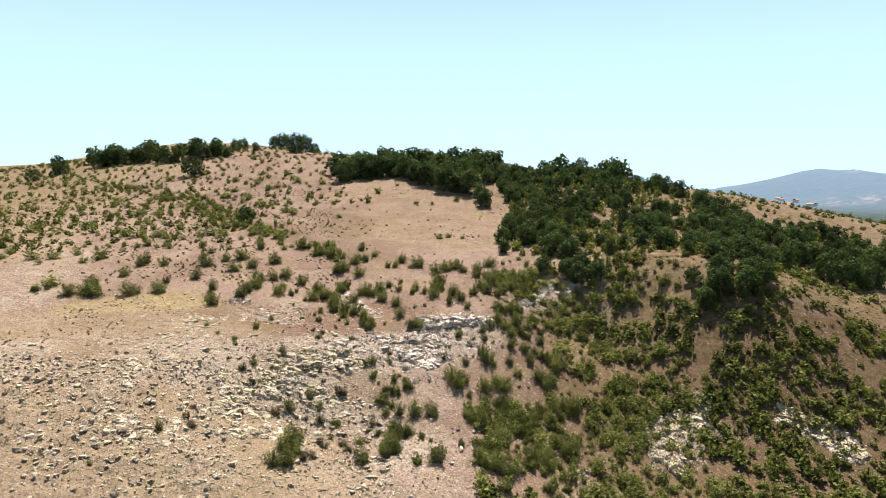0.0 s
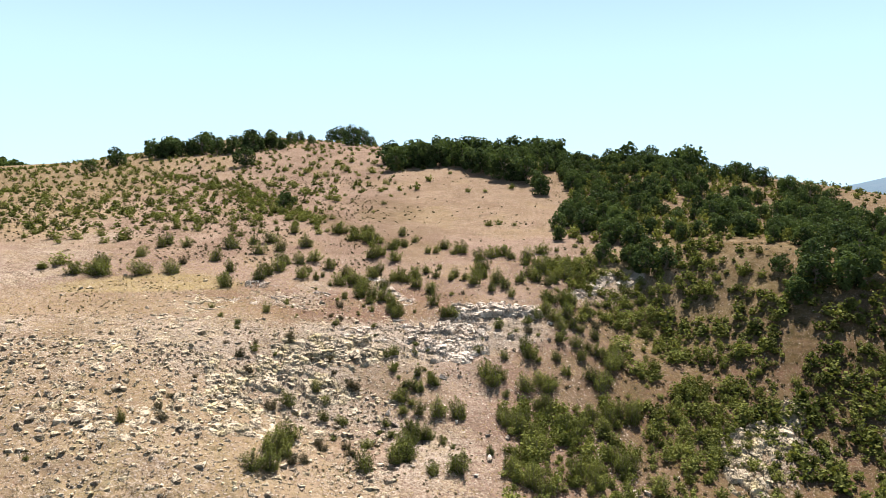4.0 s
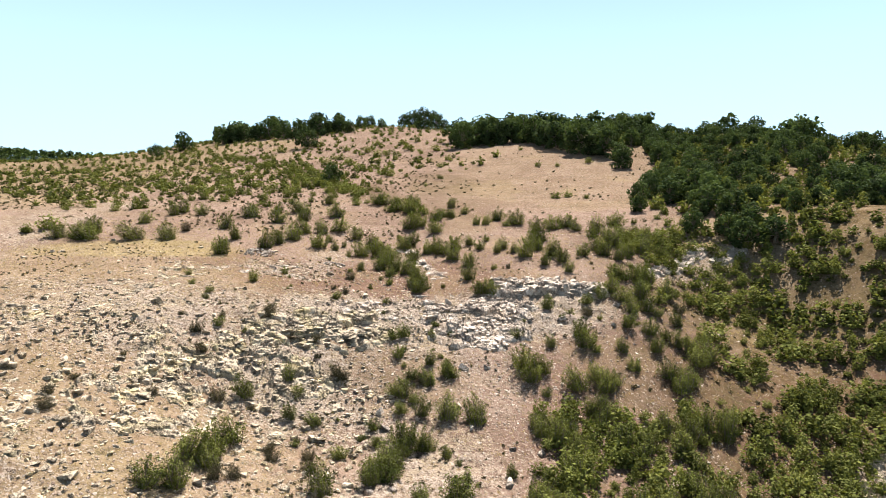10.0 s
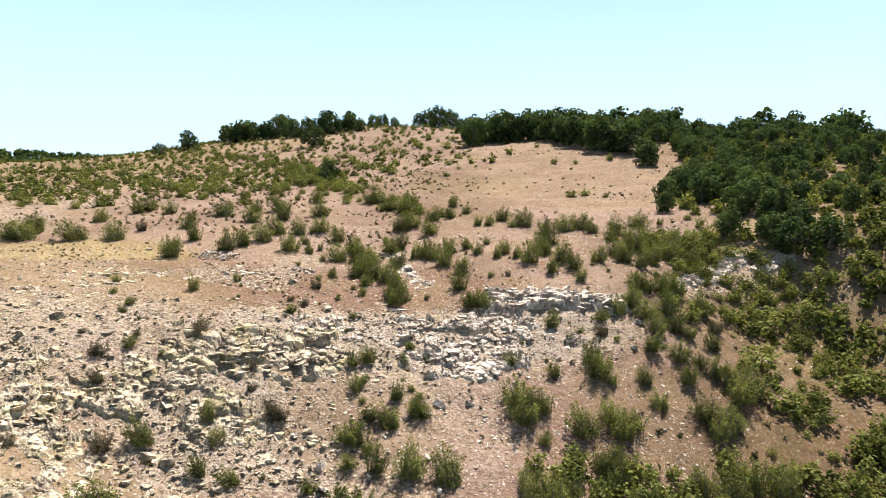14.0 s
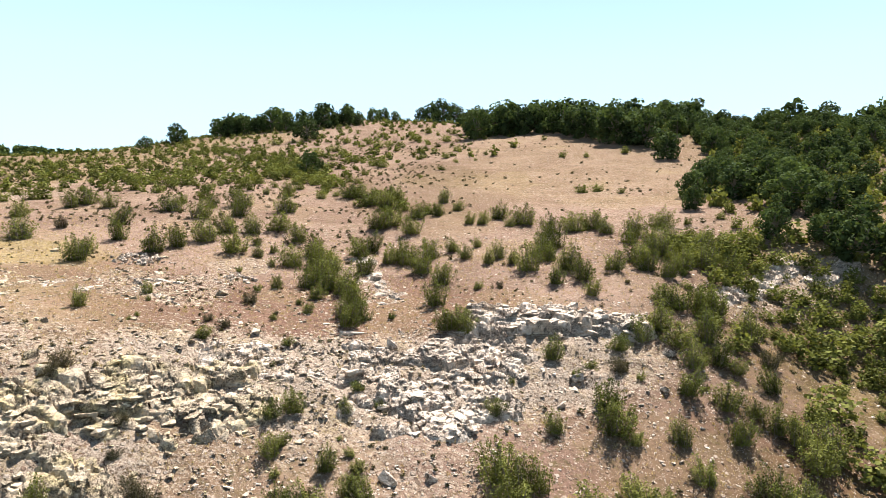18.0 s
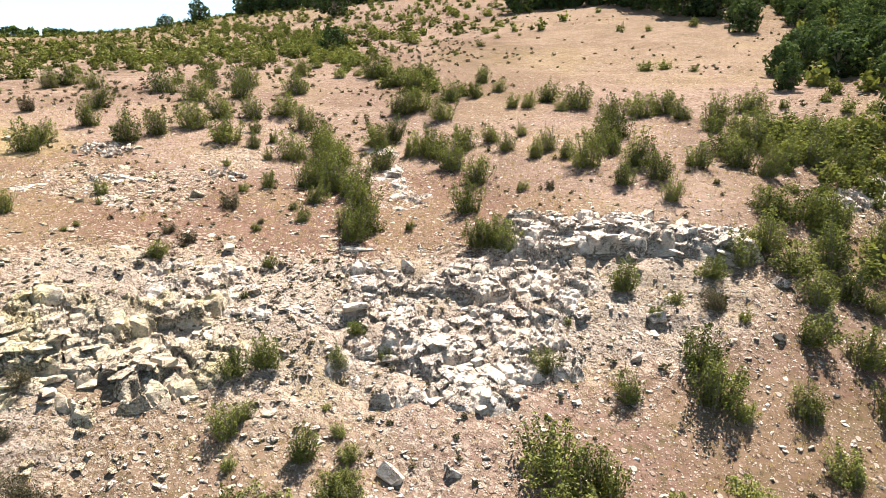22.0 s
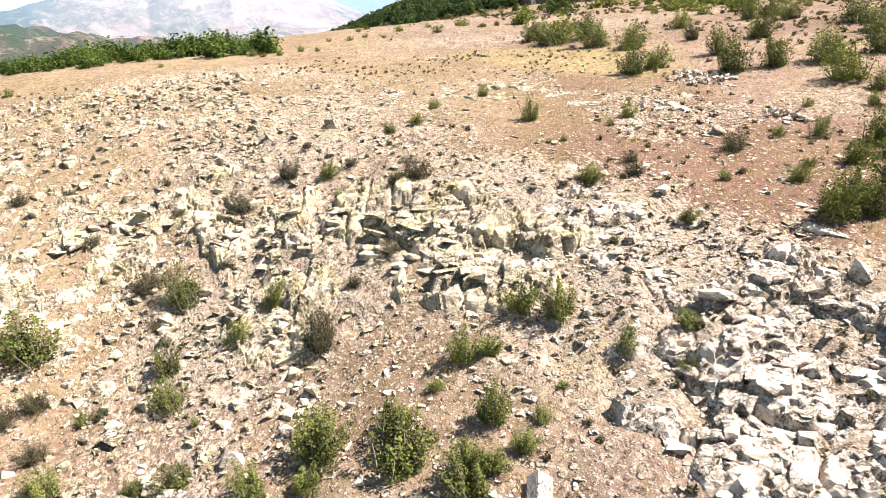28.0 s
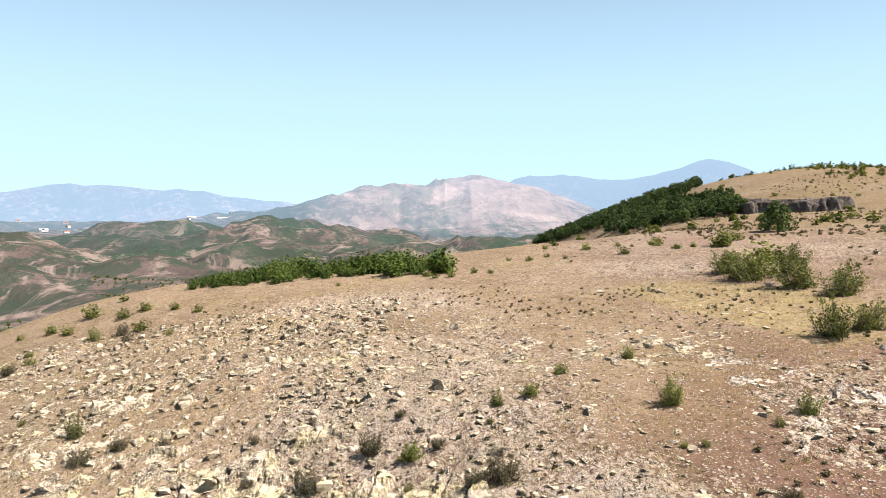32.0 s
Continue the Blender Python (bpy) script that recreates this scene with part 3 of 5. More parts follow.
SHOULDER_SHRUBS = [
    (-29.3, 93.7, 0.9), (-26.5, 91.6, 0.9), (-26.5, 84.1, 0.8), (-26, 89.7, 0.8), (-24.3, 82.7, 1.4), (-24.2, 89.2, 0.5), (-23, 86.4, 0.8), (-22.9, 84.9, 1),
    (-20.1, 85.1, 0.7), (-19, 97.8, 0.4), (-18.9, 89.5, 1.4), (-18.6, 88.1, 1.1), (-13.3, 96.7, 0.5), (-13.1, 97.3, 1.1), (-12.9, 86.5, 1), (-12.2, 84.1, 0.8),
    (-9.8, 82.3, 1.5), (-9.3, 93.7, 0.6),
]
TERRACE_SHRUBS = [
    (-33.8, 115, 1.9), (-32.7, 112.5, 2.2), (-31.7, 98.6, 0.9), (-23.6, 98.8, 1.4), (-21.3, 104.8, 1.1), (-20.1, 102.8, 0.5), (-18.9, 98.9, 0.4), (-17.8, 116.3, 0.6),
    (-13.9, 100.4, 0.9), (-13.7, 110.2, 0.9), (-12.8, 106.3, 1.4), (-12.5, 112, 1.3), (-12.2, 99.6, 1), (-9.9, 104.4, 0.5), (-9.6, 103.3, 0.6), (-9.1, 108, 0.8),
    (-7.9, 113.3, 2.7), (-7.6, 105.8, 1), (-7.3, 99.2, 0.9), (-3.7, 105.3, 2.8), (-0.5, 106.5, 0.7), (3, 110, 2.1), (5.3, 105.1, 2.9), (6.4, 114.4, 0.8),
    (8.6, 114.5, 0.8),
]
GLADE_SHRUBS = [
    (-7.7, 127.5, 2.8), (-7, 129.7, 2.1), (-6.7, 141.4, 2.7), (-4.1, 124.5, 1.9), (-4, 146.3, 2.9), (-3.3, 137.7, 2.9), (-2.7, 125.7, 2.7), (-1.4, 159.5, 2),
    (-1, 148.3, 1.8), (0.6, 126.4, 2.5), (1.2, 152.6, 1.9), (2.8, 129.1, 1.7), (3.8, 142.8, 1.5), (4.5, 125.4, 1.6), (5.5, 142.7, 1.6), (5.6, 130.8, 1.1),
    (7.1, 122.9, 1.5), (7.4, 146.2, 2.8), (8.3, 124.7, 1.6), (9.2, 141.2, 1.5), (9.7, 122.5, 1.3), (11.2, 142.4, 3.5), (11.4, 119.5, 2.4), (12.6, 125.3, 2.6),
    (13.5, 123.3, 2.6), (14.4, 129.2, 2.8), (14.5, 136.2, 2.8), (15.3, 119.8, 2.5), (17.3, 137.6, 3.4), (19.9, 138.8, 3.2), (20.1, 120.7, 2.1), (21.4, 136.3, 2),
]
GLADE_SHRUBS_B = [
    (23.3, 131.7, 2.3), (23.7, 122.1, 2.7), (24.2, 135.3, 2.7), (25.4, 120.8, 1.9), (25.7, 131.2, 2.3), (27.6, 124, 2.8), (28.1, 140.1, 3.5), (28.5, 131.9, 3.1),
    (30.9, 130.5, 3.3), (32.3, 125.1, 2.5), (33.4, 130.1, 3.3), (35.6, 130.5, 3), (35.9, 126.3, 2.9), (36.5, 122.3, 2.7), (39.1, 128.8, 2.9), (41.1, 119.2, 2.5),
    (41.6, 128.9, 2.7), (49.4, 121.8, 6), (53.8, 118.8, 6),
]
GULLY_SHRUBS = [
    (-39.7, 148.7, 1.9), (-38.8, 130.1, 2.8), (-37.8, 141.8, 3.6), (-34.5, 146.6, 2.3), (-34.1, 122.2, 2.2), (-31.8, 162.4, 1.3), (-31.7, 137.4, 2.7), (-30.6, 149.5, 3.5),
    (-28.3, 118.8, 2.9), (-28, 141.1, 2.5), (-27.4, 160.3, 2.4), (-27.2, 122.1, 2.2), (-25.6, 125.8, 3.5), (-25.1, 131.1, 2.8), (-22.9, 146, 3.3), (-22.4, 132.3, 2.5),
    (-21, 123.1, 3), (-20.3, 135.2, 3.2), (-20.1, 127.3, 1.2), (-18.4, 123, 1.4), (-17.5, 125.2, 1), (-16.7, 161.3, 4.9), (-16.5, 131.3, 2.1), (-15.5, 119.4, 0.9),
    (-13.2, 126.3, 2.3), (-12.2, 155, 4), (-11.6, 123, 3), (-9.7, 160.7, 3.4), (-9.4, 153.3, 3.9), (-8.4, 139.8, 3),
]
PASTURE_SHRUBS = [
    (-118.3, 149.3, 5.2), (-101.8, 141.4, 5.2), (-92.3, 119, 1.4), (-86.6, 128.2, 2.7), (-84.6, 154.7, 2.8), (-83.7, 152.6, 1.5), (-83.6, 148.3, 1.8), (-83.1, 118.9, 1.1),
    (-82.9, 121.1, 1), (-82.8, 124.7, 3.3), (-76.8, 147.7, 3.4), (-73.7, 142.4, 1.8), (-72.3, 147.9, 3.4), (-66.5, 119.3, 2), (-65.4, 144.4, 2.4), (-64.7, 123.3, 4.8),
    (-62.6, 149.3, 4.8), (-62.5, 147, 2.7), (-59.2, 116.3, 2.9), (-56.6, 121.4, 2.8), (-54.6, 116.4, 4.8), (-53.7, 132, 2.5), (-52.2, 140.7, 2.2), (-52, 143.7, 3),
    (-48.4, 118.2, 5.2), (-47.4, 142.2, 2.2), (-44, 126.7, 1.8), (-43.6, 119.1, 3.3),
]
SPUR_SHRUBS = [
    (-118.3, 149.3, 4.5), (-95.3, 102.4, 1.2), (-91.1, 108.1, 1.9), (-90.8, 117.7, 1.7), (-89.7, 112.4, 1.2), (-88.4, 114.1, 0.8), (-88.3, 117.6, 1.8), (-84.7, 101, 1),
    (-84, 95.6, 0.9), (-83.1, 118.9, 1.1), (-82.9, 98.5, 1.1), (-82.9, 121, 1), (-82.4, 103.3, 0.8), (-81.1, 124, 3.4), (-75.4, 84.4, 1.3), (-75.4, 90.5, 1.2),
    (-74.4, 92.6, 0.9), (-73.5, 85.5, 1.1), (-73.1, 73.6, 0.8), (-73.1, 87.6, 1.3), (-70.4, 44.4, 2.6), (-69.4, 51.3, 1.9), (-68.4, 55.1, 1.5), (-68, 36.9, 1.2),
    (-67, 41.2, 1.8), (-66.4, 119.3, 2), (-65.7, 58.7, 1.4), (-65.4, 44, 1.7), (-62.1, 53.8, 2), (-61.2, 52, 1.3), (-61, 49.4, 1.3), (-59.6, 43, 0.8),
]
SPUR_SHRUBS_B = [
    (-57.6, 58.7, 0.7), (-57, 117.6, 4), (-56.8, 42.3, 0.9), (-56.6, 121.4, 2.8),
]
SCRUB_SHRUBS = [
    (-197.6, 312.6, 5.2), (-185.8, 314.8, 5.2), (-130, 301.1, 6), (-121.3, 237.1, 5.2), (-118.7, 207.8, 5.7), (-115.8, 227.9, 6), (-114.2, 298.1, 6), (-110.5, 241.2, 4),
    (-108.2, 272.6, 6), (-103.8, 273.3, 5.2), (-102.3, 292, 6), (-101.1, 239.7, 4.7), (-97.6, 228.9, 5.2), (-95.9, 253.3, 3), (-94.7, 238.2, 5.2), (-94.7, 192.9, 4.1),
    (-93.7, 211.2, 4.7), (-88.9, 279.9, 6), (-86.2, 251.2, 4.3), (-85.5, 244.1, 5.3), (-82.5, 202.1, 4.7), (-79.7, 241.5, 5.2), (-75.6, 292.2, 6), (-73.9, 247.1, 5.2),
    (-70.8, 223.9, 6), (-69.4, 251.6, 4.7), (-64.6, 178.3, 5.2), (-64.5, 220.7, 5.9), (-63.8, 201.2, 3.7), (-60.3, 177.6, 5.2), (-56.2, 177, 4.1), (-54.1, 231, 6),
]
SCRUB_SHRUBS_B = [
    (-47.7, 247.9, 6), (-46.7, 279.5, 4.7), (-45.1, 176.1, 3.5), (-44.9, 258.6, 6), (-42.3, 178.3, 3.8), (-39.6, 187.5, 5.2), (-38.3, 176.1, 5.2), (-37.8, 241.7, 6),
    (-37.1, 289, 4.8), (-37, 271.1, 5.2), (-36.9, 189.5, 5.2), (-31.6, 257.7, 4.9), (-31.4, 223.6, 5.2), (-30.8, 178.4, 5), (-28.5, 259.4, 3.3), (-27.3, 176.9, 4.9),
    (-23, 172.7, 4.7), (-22.9, 210.7, 5.6), (-21.2, 191.8, 2.2), (-20.6, 267.2, 5.2), (-20.4, 207.2, 4.9), (-20.1, 289.9, 5.6), (-17.8, 191.5, 1.5), (-15.6, 204.6, 1.7),
    (-15.6, 254.4, 2.4), (-12.8, 223, 1.6), (-10.6, 280.5, 3), (-10.4, 259, 4.8), (-8.9, 187.1, 1.3), (-7.1, 220.3, 2.6), (-5.9, 199.7, 2.1), (-5.9, 235.5, 2.8),
]
SCRUB_SHRUBS_C = [
    (-3.7, 211.7, 1.5), (-1.1, 270.9, 6),
]
MEADOW_SHRUBS = [
    (0.4, 214.4, 1), (17.6, 244.7, 2), (20.7, 214.7, 2.5), (21.2, 170, 2.5), (23.8, 170.8, 2.5), (26.3, 213.2, 1.8), (27.8, 169, 1.7), (35.3, 216.7, 2.7),
]
CLEFT_SHRUBS = [
    (-9.9, 113.5, 2.2), (-10.0, 117.4, 2.5), (-6.1, 112.2, 2.5), (-9.5, 120.7, 2.6), (-4.2, 109.0, 2.5), (-13.7, 121.1, 2.4), (-8.2, 110.0, 1.7),
    (-5.8, 119.9, 2.0), (0.4, 119.9, 2.5), (-1.8, 124.0, 2.4), (2.9, 116.2, 2.1), (26.1, 128.1, 3.3), (30.5, 125.7, 3.1), (23.3, 124.6, 2.6),
]
SHRUBS = CLEFT_SHRUBS + SLOPE_SHRUBS + SLOPE_SHRUBS_B + BANK_SHRUBS + BANK_SHRUBS_B + LEDGE_SHRUBS + LEDGE_SHRUBS_B + SHOULDER_SHRUBS + TERRACE_SHRUBS + GLADE_SHRUBS + GLADE_SHRUBS_B + GULLY_SHRUBS + PASTURE_SHRUBS + SPUR_SHRUBS + SPUR_SHRUBS_B + SCRUB_SHRUBS + SCRUB_SHRUBS_B + SCRUB_SHRUBS_C + MEADOW_SHRUBS


# ---- plants ----


def leaf_quads(rng, at, size, face):
    """One small pointed leaf for each place, turned roughly towards the given side."""
    n = len(at)
    face = face / (np.linalg.norm(face, axis=1, keepdims=True) + 1e-9) + rng.normal(size=(n, 3)) * 0.5
    a = np.cross(face, rng.normal(size=(n, 3)))
    a /= np.linalg.norm(a, axis=1, keepdims=True)
    b = np.cross(face, a)
    b /= np.linalg.norm(b, axis=1, keepdims=True)
    s = (size * rng.uniform(0.6, 1.3, n))[:, None]
    v = np.stack([at - a * s * 0.6, at + b * s * 0.4, at + a * s * 0.6, at - b * s * 0.4], 1)
    return v.reshape(-1, 3), np.arange(4 * n).reshape(-1, 4)


def tube(line, radii, sides=5):
    line = np.asarray(line, float)
    v, f = [], []
    for k, p in enumerate(line):
        d = line[min(k + 1, len(line) - 1)] - line[max(k - 1, 0)]
        d /= np.linalg.norm(d) + 1e-9
        u = np.cross(d, (0.3, 1, 0.2))
        u /= np.linalg.norm(u) + 1e-9
        w = np.cross(d, u)
        for q in range(sides):
            g = 2 * math.pi * q / sides
            v.append(p + radii[k] * (math.cos(g) * u + math.sin(g) * w))
    for k in range(len(line) - 1):
        for q in range(sides):
            r = (q + 1) % sides
            f.append((k * sides + q, k * sides + r, (k + 1) * sides + r, (k + 1) * sides + q))
    return np.array(v), np.array(f)


def joined(pieces):
    vs, fs, n = [], [], 0
    for v, f in pieces:
        vs.append(v), fs.append(f + n)
        n += len(v)
    return np.concatenate(vs), np.concatenate(fs)


def shrub_shape(rng, leaves, size, upright):
    """A clump of leafy shoots about one metre wide: wood and leaves."""
    stems, at, face = [], [], []
    count = int(rng.integers(20, 30))
    lop = rng.normal(size=2) * 0.10
    for k in range(count):
        g, out = 2.4 * k + rng.uniform(-0.5, 0.5), 0.44 * math.sqrt((k + 0.5) / count) * rng.uniform(0.6, 1.2)
        foot = np.array([math.cos(g) * out * 0.6, math.sin(g) * out * 0.6, -0.06])
        top = np.array([math.cos(g) * out + lop[0], math.sin(g) * out + lop[1], upright * rng.uniform(0.45, 1.1) * (1 - 0.8 * out)])
        top[:2] += rng.normal(size=2) * 0.06
        mid_way = (foot + top) / 2 + rng.normal(size=3) * 0.02
        stems.append(tube([foot, mid_way, top], [0.014, 0.010, 0.003], 4))
        m = leaves // count
        s = rng.uniform(0.0, 1.05, m)
        line = foot * (1 - s)[:, None] + top * s[:, None]
        d = rng.normal(size=(m, 3))
        d /= np.linalg.norm(d, axis=1, keepdims=True)
        girth = 0.15 * np.sqrt(np.clip(np.sin(math.pi * np.clip(0.12 + 0.84 * s, 0, 1)), 0.05, 1)) * rng.uniform(0.75, 1.2)
        spot = line + d * (girth * rng.uniform(0.3, 1.0, m) ** 0.4)[:, None]
        at.append(spot)
        face.append(d + (spot - (0, 0, 0.2)) * 0.9 + (0, 0, 0.35))
    at = np.concatenate(at)
    at[:, 2] = np.abs(at[:, 2] - 0.01) + 0.01
    return joined(stems), leaf_quads(rng, at, size, np.concatenate(face))


def tree_shape(rng, leaves, size, round_crown=1.0):
    """A broad-leaved tree one metre high: trunk with limbs, and crown."""
    wood, at, face = [], [], []
    sway = rng.normal(size=2) * 0.03
    trunk = np.array([[0, 0, -0.04], [sway[0], sway[1], 0.22], [sway[0] * 2, sway[1] * 2, 0.45], [sway[0] * 2, sway[1] * 3, 0.75]])
    wood.append(tube(trunk, [0.04, 0.03, 0.022, 0.008], 7))
    clumps = []
    boughs = int(rng.integers(13, 18))
    for k in range(boughs):
        g, up = 2.4 * k + rng.uniform(-0.5, 0.5), (k + 0.5) / boughs
        tilt = math.acos(1 - 1.8 * up) - 0.1
        reach = 0.31 * round_crown * rng.uniform(0.7, 1.15)
        tip = np.array([math.cos(g) * math.sin(tilt) * reach, math.sin(g) * math.sin(tilt) * reach, 0.43 + 0.40 * math.cos(tilt) * rng.uniform(0.8, 1.2)])
        root = trunk[1] + (trunk[2] - trunk[1]) * rng.uniform(0, 1)
        wood.append(tube([root, (root + tip) / 2 + (0, 0, 0.03), tip], [0.016, 0.011, 0.004], 5))
        clumps.append((tip, rng.uniform(0.11, 0.19)))
    clumps.append((np.array([0, 0, 0.48]), 0.25))
    m = leaves // len(clumps)
    for c, r in clumps:
        d = rng.normal(size=(m, 3))
        d /= np.linalg.norm(d, axis=1, keepdims=True)
        at.append(c + d * r * (rng.uniform(0.45, 1.0, (m, 1)) ** 0.4) * np.array([1.0, 1.0, 0.95]))
        face.append(d + (0, 0, 0.25))
    return joined(wood), leaf_quads(rng, np.concatenate(at), size, np.concatenate(face))


rng = np.random.default_rng(7)
SHAPES = {}
for kind, count, make in (
    ("shrub", 7, lambda: shrub_shape(rng, 3000, 0.039, rng.uniform(0.9, 1.15))),
    ("low_shrub", 4, lambda: shrub_shape(rng, 2800, 0.034, rng.uniform(0.65, 0.95))),
    ("tree", 7, lambda: tree_shape(rng, 1450, 0.064, rng.uniform(0.95, 1.25))),
    ("thicket", 3, lambda: shrub_shape(rng, 900, 0.07, rng.uniform(1.0, 1.3))),
):
    SHAPES[kind] = []
    for _ in range(count):
        (sv, sf), (lv, lf) = make()
        leaf = {"shrub": SCRUB_LEAF, "low_shrub": GREY_LEAF, "tree": OAK_LEAF, "thicket": YOUNG_LEAF}[kind]
        SHAPES[kind].append((link_mesh(kind + "_wood", sv, sf, BARK), link_mesh(kind + "_leaves", lv, lf, leaf)))


def plant(kind, variant, x, y, wide, high, turn, name, label, category, group, sunk=0.0):
    """One plant with its wood and its leaves, rooted in the ground."""
    wood, crown = SHAPES[kind][variant % len(SHAPES[kind])]
    foot = new(name)
    foot.empty_display_size = 0.2
    foot.matrix_world = Matrix.LocRotScale((x, y, float(height(x, y)) - sunk * high), Euler((0, 0, turn)), (wide, wide, high))
    tree_like = kind == "tree"
    for part_name, me in (("trunk" if tree_like else "woody_base", wood), ("crown" if tree_like else "foliage", crown)):
        new(part_name, me).parent = foot
    return tagged(foot, label, category, group)


FAR_SHRUBS = [(x, y, min(w, 4.0) * 1.1, min(w, 4.0) * 0.7) for x, y, w in SHRUBS if y > 165 or x < -62 or x > 33]
for x, y, w in SHRUBS:
    if y > 165 or x < -62 or x > 33:
        continue
    stony = x < 14 and y < 112
    grey = rng.uniform() < (0.6 if x < -9 and y < 112 else 0.3 if y > 118 and x < 0 else 0.12)
    w = min(max(w * 1.3, 0.45), 5.0)
    lean = rng.uniform(0.75, 1.05) if y > 112 or w > 1.2 else rng.uniform(0.6, 0.85)
    label = ("low grey-green shrub among pale stones" if grey else "small green shrub on dry soil") if w < 0.9 else ("spreading grey-green shrub on a stony slope" if grey else "bushy green scrub oak between pale rocks" if stony else "bushy green scrub oak on dry reddish soil")
    clump = [(x, y, w)]
    if w > 3.6 and y < 108:  # a large thicket is three bushes grown together
        g = rng.uniform(0, 6.28)
        clump = [(x + 0.24 * w * math.cos(g + k * 2.1), y + 0.24 * w * math.sin(g + k * 2.1), w * rng.uniform(0.52, 0.72)) for k in range(3)]
    for px, py, pw in clump:
        plant("low_shrub" if grey and w < 2.4 else "shrub", int(rng.integers(99)), px, py, pw * rng.uniform(0.9, 1.1), min(pw * lean, 2.9), rng.uniform(0, 6.28), "shrub", label, "shrub", "shrubs on the hillside")


def merged(kind, spots, name, label, keep):
    """Many plants of a kind in one mesh of leaves."""
    vs, fs, n = [], [], 0
    variants = []
    for _, crown in SHAPES[kind]:
        co = np.empty(len(crown.vertices) * 3, np.float32)
        crown.vertices.foreach_get("co", co)
        variants.append(co.reshape(-1, 4, 3))
    for x, y, w, h in spots:
        quads = variants[int(rng.integers(len(variants)))]
        pick = quads[rng.permutation(len(quads))[:keep]]
        grow = math.sqrt(len(quads) / keep) * 0.95
        centre = pick.mean(1, keepdims=True)
        pick = centre + (pick - centre) * grow
        g = rng.uniform(0, 6.28)
        c, s = math.cos(g), math.sin(g)
        v = pick.reshape(-1, 3) @ np.array([[c, s, 0], [-s, c, 0], [0, 0, 1]]) * (w, w, h) + (x, y, float(height(x, y)))
        vs.append(v), fs.append(np.arange(n, n + len(v)).reshape(-1, 4))
        n += len(v)
    leaf = {"shrub": SCRUB_LEAF, "low_shrub": GREY_LEAF, "tree": OAK_LEAF, "thicket": YOUNG_LEAF}[kind]
    return tagged(new(name, link_mesh(name, np.concatenate(vs), np.concatenate(fs), leaf)), label, name, kind="stuff")


def strewn(count, box, weight, gap, taken=()):
    """Random places in a box, by weight, no nearer to one another than gap."""
    x0, y0, x1, y1 = box
    out = []
    px, py = rng.uniform(x0, x1, count), rng.uniform(y0, y1, count)
    keep = rng.uniform(size=count) < weight(px, py)
    cells = {}
    for x, y in taken:
        cells.setdefault((int(x // gap), int(y // gap)), []).append((x, y))
    for x, y in zip(px[keep], py[keep]):
        i, j = int(x // gap), int(y // gap)
        if all((x - a) ** 2 + (y - b) ** 2 > gap * gap for p in (i - 1, i, i + 1) for q in (j - 1, j, j + 1) for a, b in cells.get((p, q), ())):
            cells.setdefault((i, j), []).append((x, y))
            out.append((float(x), float(y)))
    return out


def inside(poly, x, y):
    hit = np.zeros(np.shape(x), bool)
    for (ax, ay), (bx, by) in zip(poly, poly[1:] + poly[:1]):
        hit ^= ((ay > y) != (by > y)) & (x < (bx - ax) * (y - ay) / (by - ay + 1e-9) + ax)
    return hit


WOOD = [(33, 150), (41, 147), (40, 136), (50, 125), (57, 139), (72, 136), (74, 118), (69, 104), (79, 103), (86, 112), (109, 138), (119, 143), (113, 125), (124, 122), (150, 150), (148, 162), (126, 170), (120, 192), (116, 235), (110, 262), (60, 262), (54, 228), (52, 205), (43, 178)]
CREST = [(0, 262), (18, 258), (40, 232), (60, 240), (70, 300), (0, 300), (-8, 275)]
CLEARINGS = [(92, 160, 6), (64, 160, 7), (80, 185, 8), (105, 200, 12), (58, 178, 6), (70, 205, 7), (95, 178, 5), (82, 146, 5)]


def wooded(x, y):
    w = inside(WOOD, x, y) | inside(CREST, x, y)
    for a, b, r in CLEARINGS:
        w &= np.hypot(x - a, y - b) > r
    return w * 0.95 * smooth(-0.75, -0.35, fractal(x, y, 13, 3, 19))


# Oaks that stand out: x, y, height.
HILLTOP_OAKS = [
    (-139.6, 319.7, 5.5), (-133.2, 333.3, 6.3), (-118.9, 344.1, 6.4), (-113, 343, 6.3), (-108.3, 345.6, 7.2), (-101.7, 346.6, 7.2), (-96.3, 347.2, 8),
    (-87.5, 340.4, 8), (-80.7, 340.1, 7.8), (-66.5, 299.7, 8), (-71.5, 341.2, 8), (-63.5, 348.9, 7), (-57.5, 346, 5.6), (-56.2, 371.3, 5.4),
    (-53.2, 380.8, 4.9), (-45.7, 369.9, 4.7), (-37.1, 398.9, 7), (-32.5, 400.3, 8), (-23.8, 368.2, 8), (-19, 385.4, 8), (-14, 375.6, 4.2),
]
